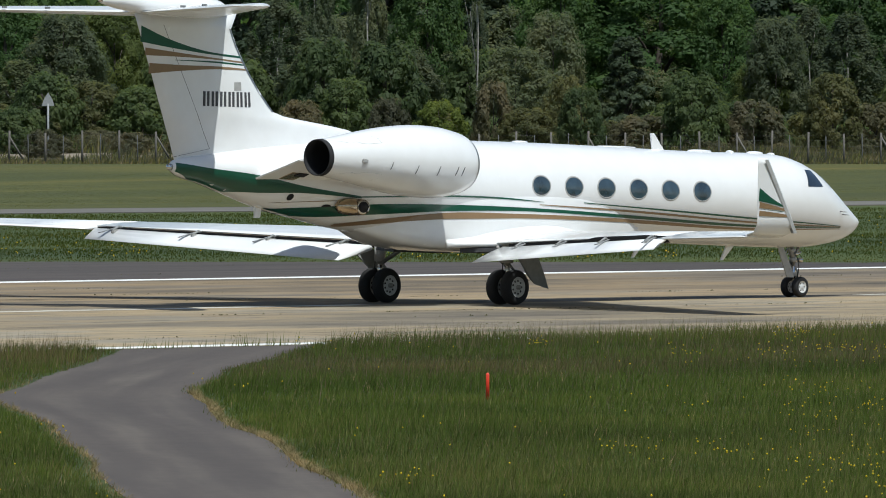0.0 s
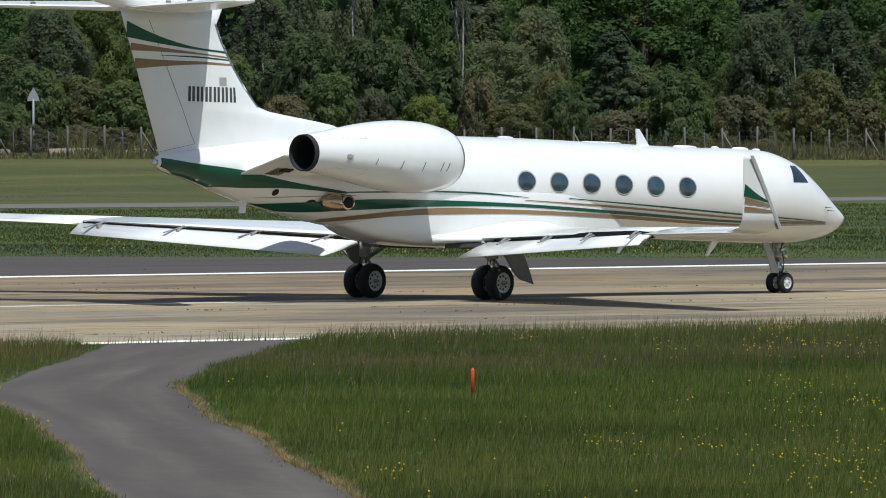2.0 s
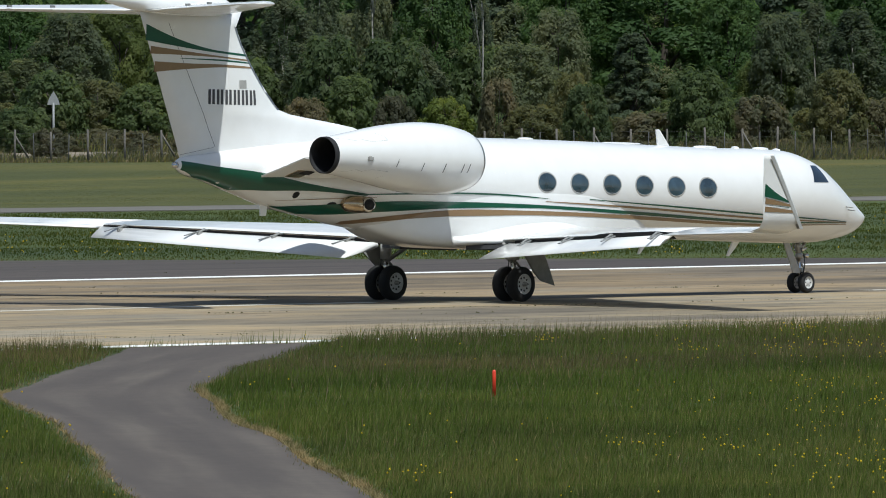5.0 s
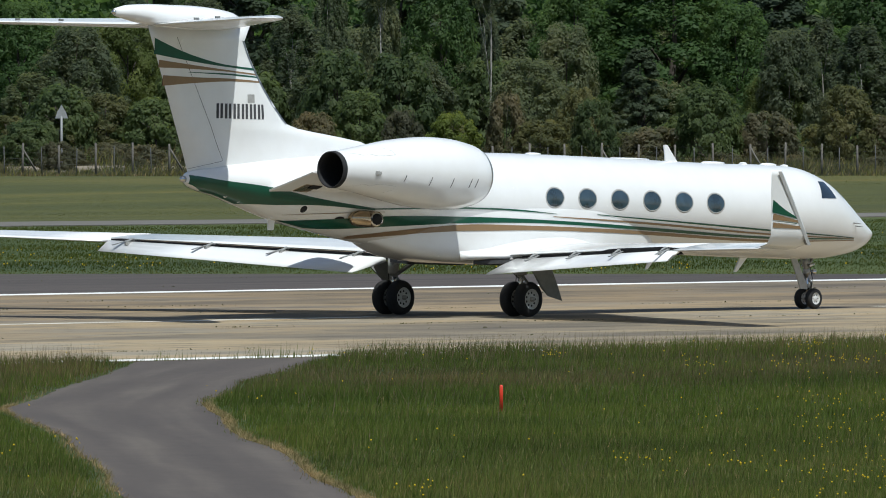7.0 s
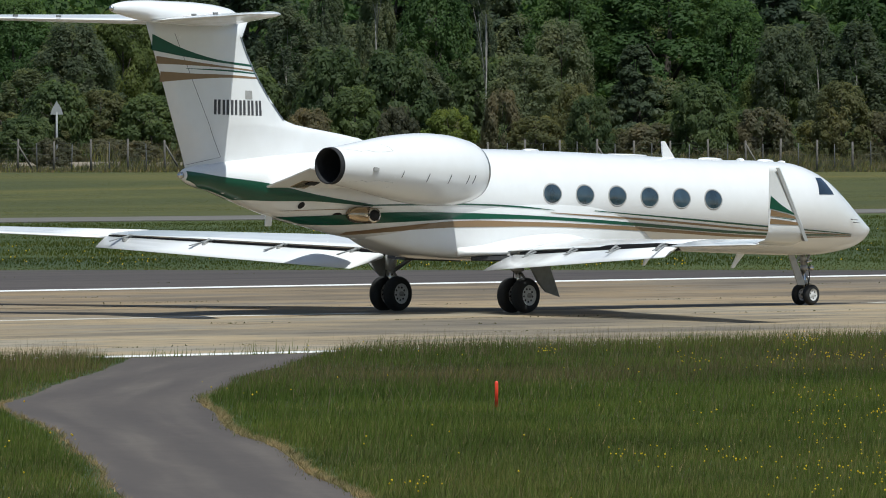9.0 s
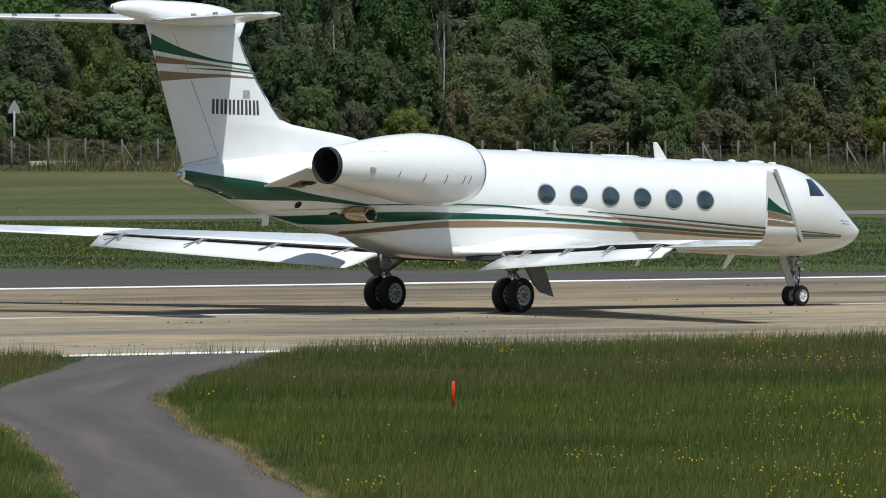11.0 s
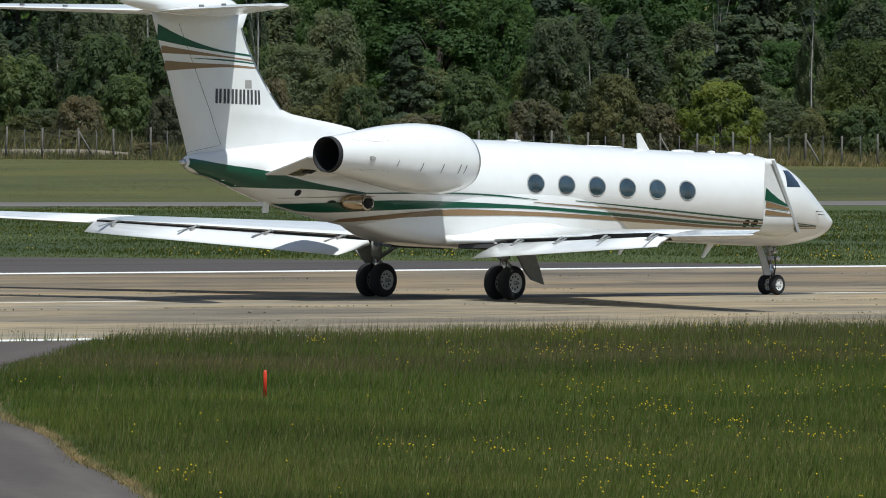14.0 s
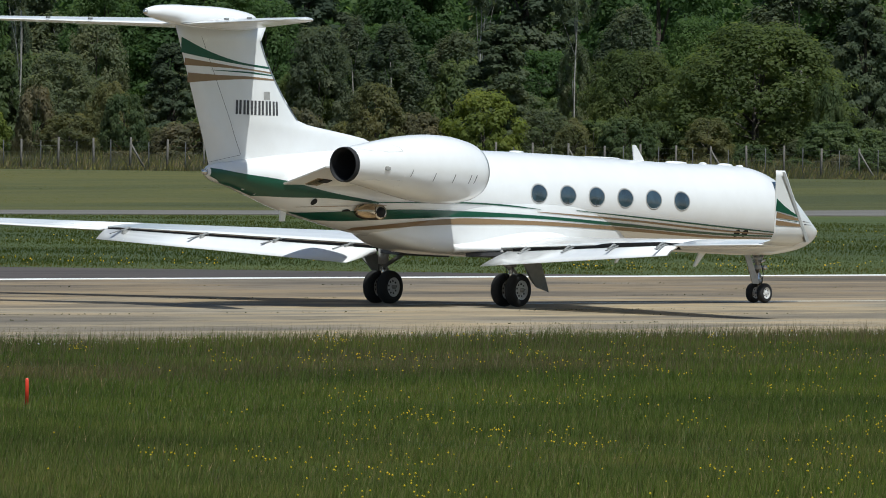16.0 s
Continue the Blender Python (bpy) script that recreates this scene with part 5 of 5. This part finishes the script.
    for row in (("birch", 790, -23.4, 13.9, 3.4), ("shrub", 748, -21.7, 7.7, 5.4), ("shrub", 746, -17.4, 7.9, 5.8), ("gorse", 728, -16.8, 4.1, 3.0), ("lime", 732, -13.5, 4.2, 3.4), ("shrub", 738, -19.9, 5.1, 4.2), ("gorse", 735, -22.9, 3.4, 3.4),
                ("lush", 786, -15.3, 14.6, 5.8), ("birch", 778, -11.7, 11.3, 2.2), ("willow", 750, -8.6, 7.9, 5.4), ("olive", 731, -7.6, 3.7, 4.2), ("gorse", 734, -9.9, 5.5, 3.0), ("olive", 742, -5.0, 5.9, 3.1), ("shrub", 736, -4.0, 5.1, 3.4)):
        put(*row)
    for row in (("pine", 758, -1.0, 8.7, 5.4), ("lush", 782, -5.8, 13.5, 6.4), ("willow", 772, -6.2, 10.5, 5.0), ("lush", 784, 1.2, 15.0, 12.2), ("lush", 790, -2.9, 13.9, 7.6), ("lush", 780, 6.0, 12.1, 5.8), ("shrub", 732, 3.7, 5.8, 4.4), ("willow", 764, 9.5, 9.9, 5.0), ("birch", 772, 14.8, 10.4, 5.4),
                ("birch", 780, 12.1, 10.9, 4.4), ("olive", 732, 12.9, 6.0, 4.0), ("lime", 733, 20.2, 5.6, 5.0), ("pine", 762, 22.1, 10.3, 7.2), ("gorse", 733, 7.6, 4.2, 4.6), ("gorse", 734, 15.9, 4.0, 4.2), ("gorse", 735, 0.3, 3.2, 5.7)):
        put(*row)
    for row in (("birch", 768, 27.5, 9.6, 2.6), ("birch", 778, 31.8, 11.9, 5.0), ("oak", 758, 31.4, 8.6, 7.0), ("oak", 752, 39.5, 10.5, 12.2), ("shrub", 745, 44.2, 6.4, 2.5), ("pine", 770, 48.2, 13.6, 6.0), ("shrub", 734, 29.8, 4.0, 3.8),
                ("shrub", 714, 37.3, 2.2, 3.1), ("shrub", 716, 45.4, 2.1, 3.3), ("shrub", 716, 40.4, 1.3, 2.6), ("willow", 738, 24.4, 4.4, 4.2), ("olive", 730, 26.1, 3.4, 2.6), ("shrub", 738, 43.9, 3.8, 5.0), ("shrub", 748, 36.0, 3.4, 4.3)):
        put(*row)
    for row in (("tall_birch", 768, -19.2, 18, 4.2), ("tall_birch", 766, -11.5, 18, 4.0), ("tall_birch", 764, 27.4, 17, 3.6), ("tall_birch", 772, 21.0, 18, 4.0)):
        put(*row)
    # low heath along the edge of the wood
    for i in range(44):
        s = -56 + i * 2.4 + rng.uniform(-.9, .9)
        put(rng.choice(["shrub", "gorse", "shrub", "olive", "willow"]), rng.uniform(742, 750), s, rng.uniform(2.0, 4.2), rng.uniform(2.8, 4.4))
    for i in range(30):
        s = -54 + i * 3.5 + rng.uniform(-1.5, 1.5)
        if not 23 < s < 36:
            put("gorse", rng.uniform(719, 730), s, rng.uniform(.7, 1.7), rng.uniform(1.8, 3.0))
    # rows behind
    for i in range(19):
        s = -56 + i * 5.8 + rng.uniform(-1.5, 1.5)
        put(rng.choice(["lush", "birch", "willow", "birch", "lush", "pine"]), rng.uniform(786, 798), s, rng.uniform(8.5, 12), rng.uniform(4.5, 6.5))
    for i in range(13):
        s = -58 + i * 9.4 + rng.uniform(-2, 2)
        put(rng.choice(["lush", "oak", "lush", "pine", "birch"]), rng.uniform(806, 820), s, rng.uniform(15, 19), rng.uniform(9, 11.5))
    for i in range(20):
        s = -55 + i * 5.4 + rng.uniform(-1.2, 1.2)
        put(rng.choice(["willow", "shrub", "birch", "shrub", "oak"]), rng.uniform(766, 778), s, rng.uniform(5.0, 8.0), rng.uniform(4.2, 6.0))
    # the wood behind, too deep to tell tree from tree
    g = np.random.default_rng(77)
    n = 90000
    d, s, up = g.uniform(822, 850, n), g.uniform(-72, 72, n), g.random(n) ** .8
    x = EYE.x + d * math.cos(VIEW) + s * math.sin(VIEW)
    y = EYE.y + d * math.sin(VIEW) - s * math.cos(VIEW)
    crest = 17 + 3 * np.sin(s * .31) + 2.4 * np.sin(s * .83 + d * .2)
    p = np.stack([x, y, 1.6 + crest * up], 1)
    q = leaf_faces(g, p, unit(g.normal(0, .7, (n, 3)) + np.array([-.5, -.5, .7])), g.uniform(.4, .9, n))
    tagged(part("far_woods", fast_mesh("far_woods", q, np.full(n, 3), np.arange(3 * n), LUSH), None, tidy=False), "deep dark green woodland behind the trees", "woods", kind="stuff")


# ---- fence, marker, sign ----
def build_fence():
    fence = new("fence")
    tagged(fence, "weathered post and wire boundary fence before the wood", "fence")
    rng = random.Random(3)
    posts = []
    s = -64.0
    k = 0
    while s < 70:
        p = spot(700 + .02 * s, s)
        z = level(p.x, p.y)
        h = (2.0 if k % 2 == 0 else 1.85) + rng.uniform(-.12, .1)
        r = .075 if k % 2 == 0 else .035
        tilt = Vector((rng.uniform(-.05, .05), rng.uniform(-.05, .05), 0))
        v, f = tube([p + Vector((0, 0, z - .1)), p + tilt * .5 + Vector((0, 0, z + h * .5)), p + tilt + Vector((0, 0, z + h)), p + tilt + Vector((0, 0, z + h + .02))], [r, r * .97, r * .92, r * .5], 8)
        part("fence_post", mesh("fence_post", v, f, POST_WOOD if k % 2 == 0 else WIRE), fence, "" if k % 2 == 0 else "thin metal stake", tidy=False)
        if k % 8 == 4:
            q = spot(700, s + 1.0)
            v, f = tube([p + Vector((0, 0, z + 1.75)), q + Vector((0, 0, z))], [.06, .07], 8)
            part("brace", mesh("brace", v, f, POST_WOOD), fence, "slanting timber brace", tidy=False)
        posts.append((p, z))
        s += 1.17 + rng.uniform(-.08, .08)
        k += 1
    for h in (.3, .7, 1.1, 1.5, 1.82):
        pts = [p + Vector((0, 0, z + h + .012 * math.sin(i * 1.7 + h * 9))) for i, (p, z) in enumerate(posts)]
        v, f = tube(pts, [.003] * len(pts), 5)
        part("wire", mesh("wire", v, f, WIRE), fence, tidy=False)


def build_marker():
    x, a = -64.84, -58.27
    p = Vector(runway_point(x, a))
    post = new("marker_post")
    post.location = p
    tagged(post, "slim red plastic marker post in the grass", "marker post")
    rings = []
    for z, w, t in ((-.05, .031, .022), (.40, .031, .022), (.47, .030, .020), (.495, .022, .014), (.50, .010, .008)):
        rings.append([Vector((w * math.copysign(abs(math.cos(q)) ** .5, math.cos(q)) * math.sin(VIEW) + t * math.copysign(abs(math.sin(q)) ** .5, math.sin(q)) * math.cos(VIEW),
                              -w * math.copysign(abs(math.cos(q)) ** .5, math.cos(q)) * math.cos(VIEW) + t * math.copysign(abs(math.sin(q)) ** .5, math.sin(q)) * math.sin(VIEW), z)) for q in [2 * math.pi * j / 16 for j in range(16)]])
    v, f = loft(rings)
    part("post", mesh("post", v, f, RED), post)


def build_sign():
    p = spot(714, -38.8)
    z = level(p.x, p.y)
    sign = new("warning_sign")
    sign.location = (p.x, p.y, z)
    tagged(sign, "white pointed board on a pale post by the fence", "sign")
    right = Vector((math.sin(VIEW), -math.cos(VIEW), 0))
    v, f = tube([(0, 0, -.1), (0, 0, 3.5)], [.08, .07], 8)
    part("post", mesh("post", v, f, SIGN_WHITE), sign)
    v, f = slab([right * -.42 + Vector((0, 0, 3.35)), right * .42 + Vector((0, 0, 3.35)), right * .30 + Vector((0, 0, 3.75)), Vector((0, 0, 4.25)), right * -.30 + Vector((0, 0, 3.75))], .03)
    part("board", mesh("board", v, f, SIGN_WHITE, False), sign)


def build_track():
    """A pale bare track along the fence, and a strip of clear ground round it."""
    rings = []
    for i in range(31):
        s = -66 + i * 1.6
        d0, d1 = 707 + 1.5 * math.sin(i * .5), 722 + 1.2 * math.sin(i * .7 + 1)
        rings.append([(lambda p: (p.x, p.y, level(p.x, p.y) + .02))(spot(d0 + (d1 - d0) * j / 3, s)) for j in range(4)])
    v, f = loft(rings, closed=False)
    tagged(part("track", mesh("track", v, f, EARTH), None, tidy=False), "bare sandy track behind the fence", "track", kind="structure")


build_ground()
SIDES = build_runway()
jet = build_jet()
build_marker()
build_sign()
build_fence()
build_track()
build_woods()
build_grass(*SIDES)


# ---- what moves ----
ROLL = [(8.5, 0.0), (9.0, .085), (9.5, .30), (10.0, .62), (10.5, 1.02), (11.0, 1.50), (11.5, 2.08), (12, 3.0), (12.5, 4.02), (13, 5.28), (13.5, 6.72), (14, 8.42), (14.5, 10.36), (15, 12.62), (15.5, 15.24), (16, 18.29)]
HEADING = [(9, 0.0), (11.5, .31), (12, .36), (12.5, .44), (13, .55), (13.5, .65), (14, .68), (14.5, .72), (15, .77), (15.5, .86), (16, .94)]


def rolled(t):
    return easy(ROLL, t)[0] if t > 8.5 else 0.0


def motions():
    rows = [(0, pose(0, 0, 0)), (8.5, pose(0, 0, 0))]
    for k in range(1, 31):
        t = 8.5 + k * .25
        rows.append((t, pose(rolled(t), 0, 0, 0, 0, float(np.interp(t, [h[0] for h in HEADING], [h[1] for h in HEADING])))))
    walk(jet, rows)
    for ob, (x, y, z), radius in WHEELS:
        turns = [(0, pose(x, y, z)), (8.5, pose(x, y, z))]
        for k in range(1, 226):
            t = 8.5 + k / 30
            turns.append((t, pose(x, y, z, 0, math.degrees(rolled(t) / radius), 0)))
        walk(ob, turns)


motions()
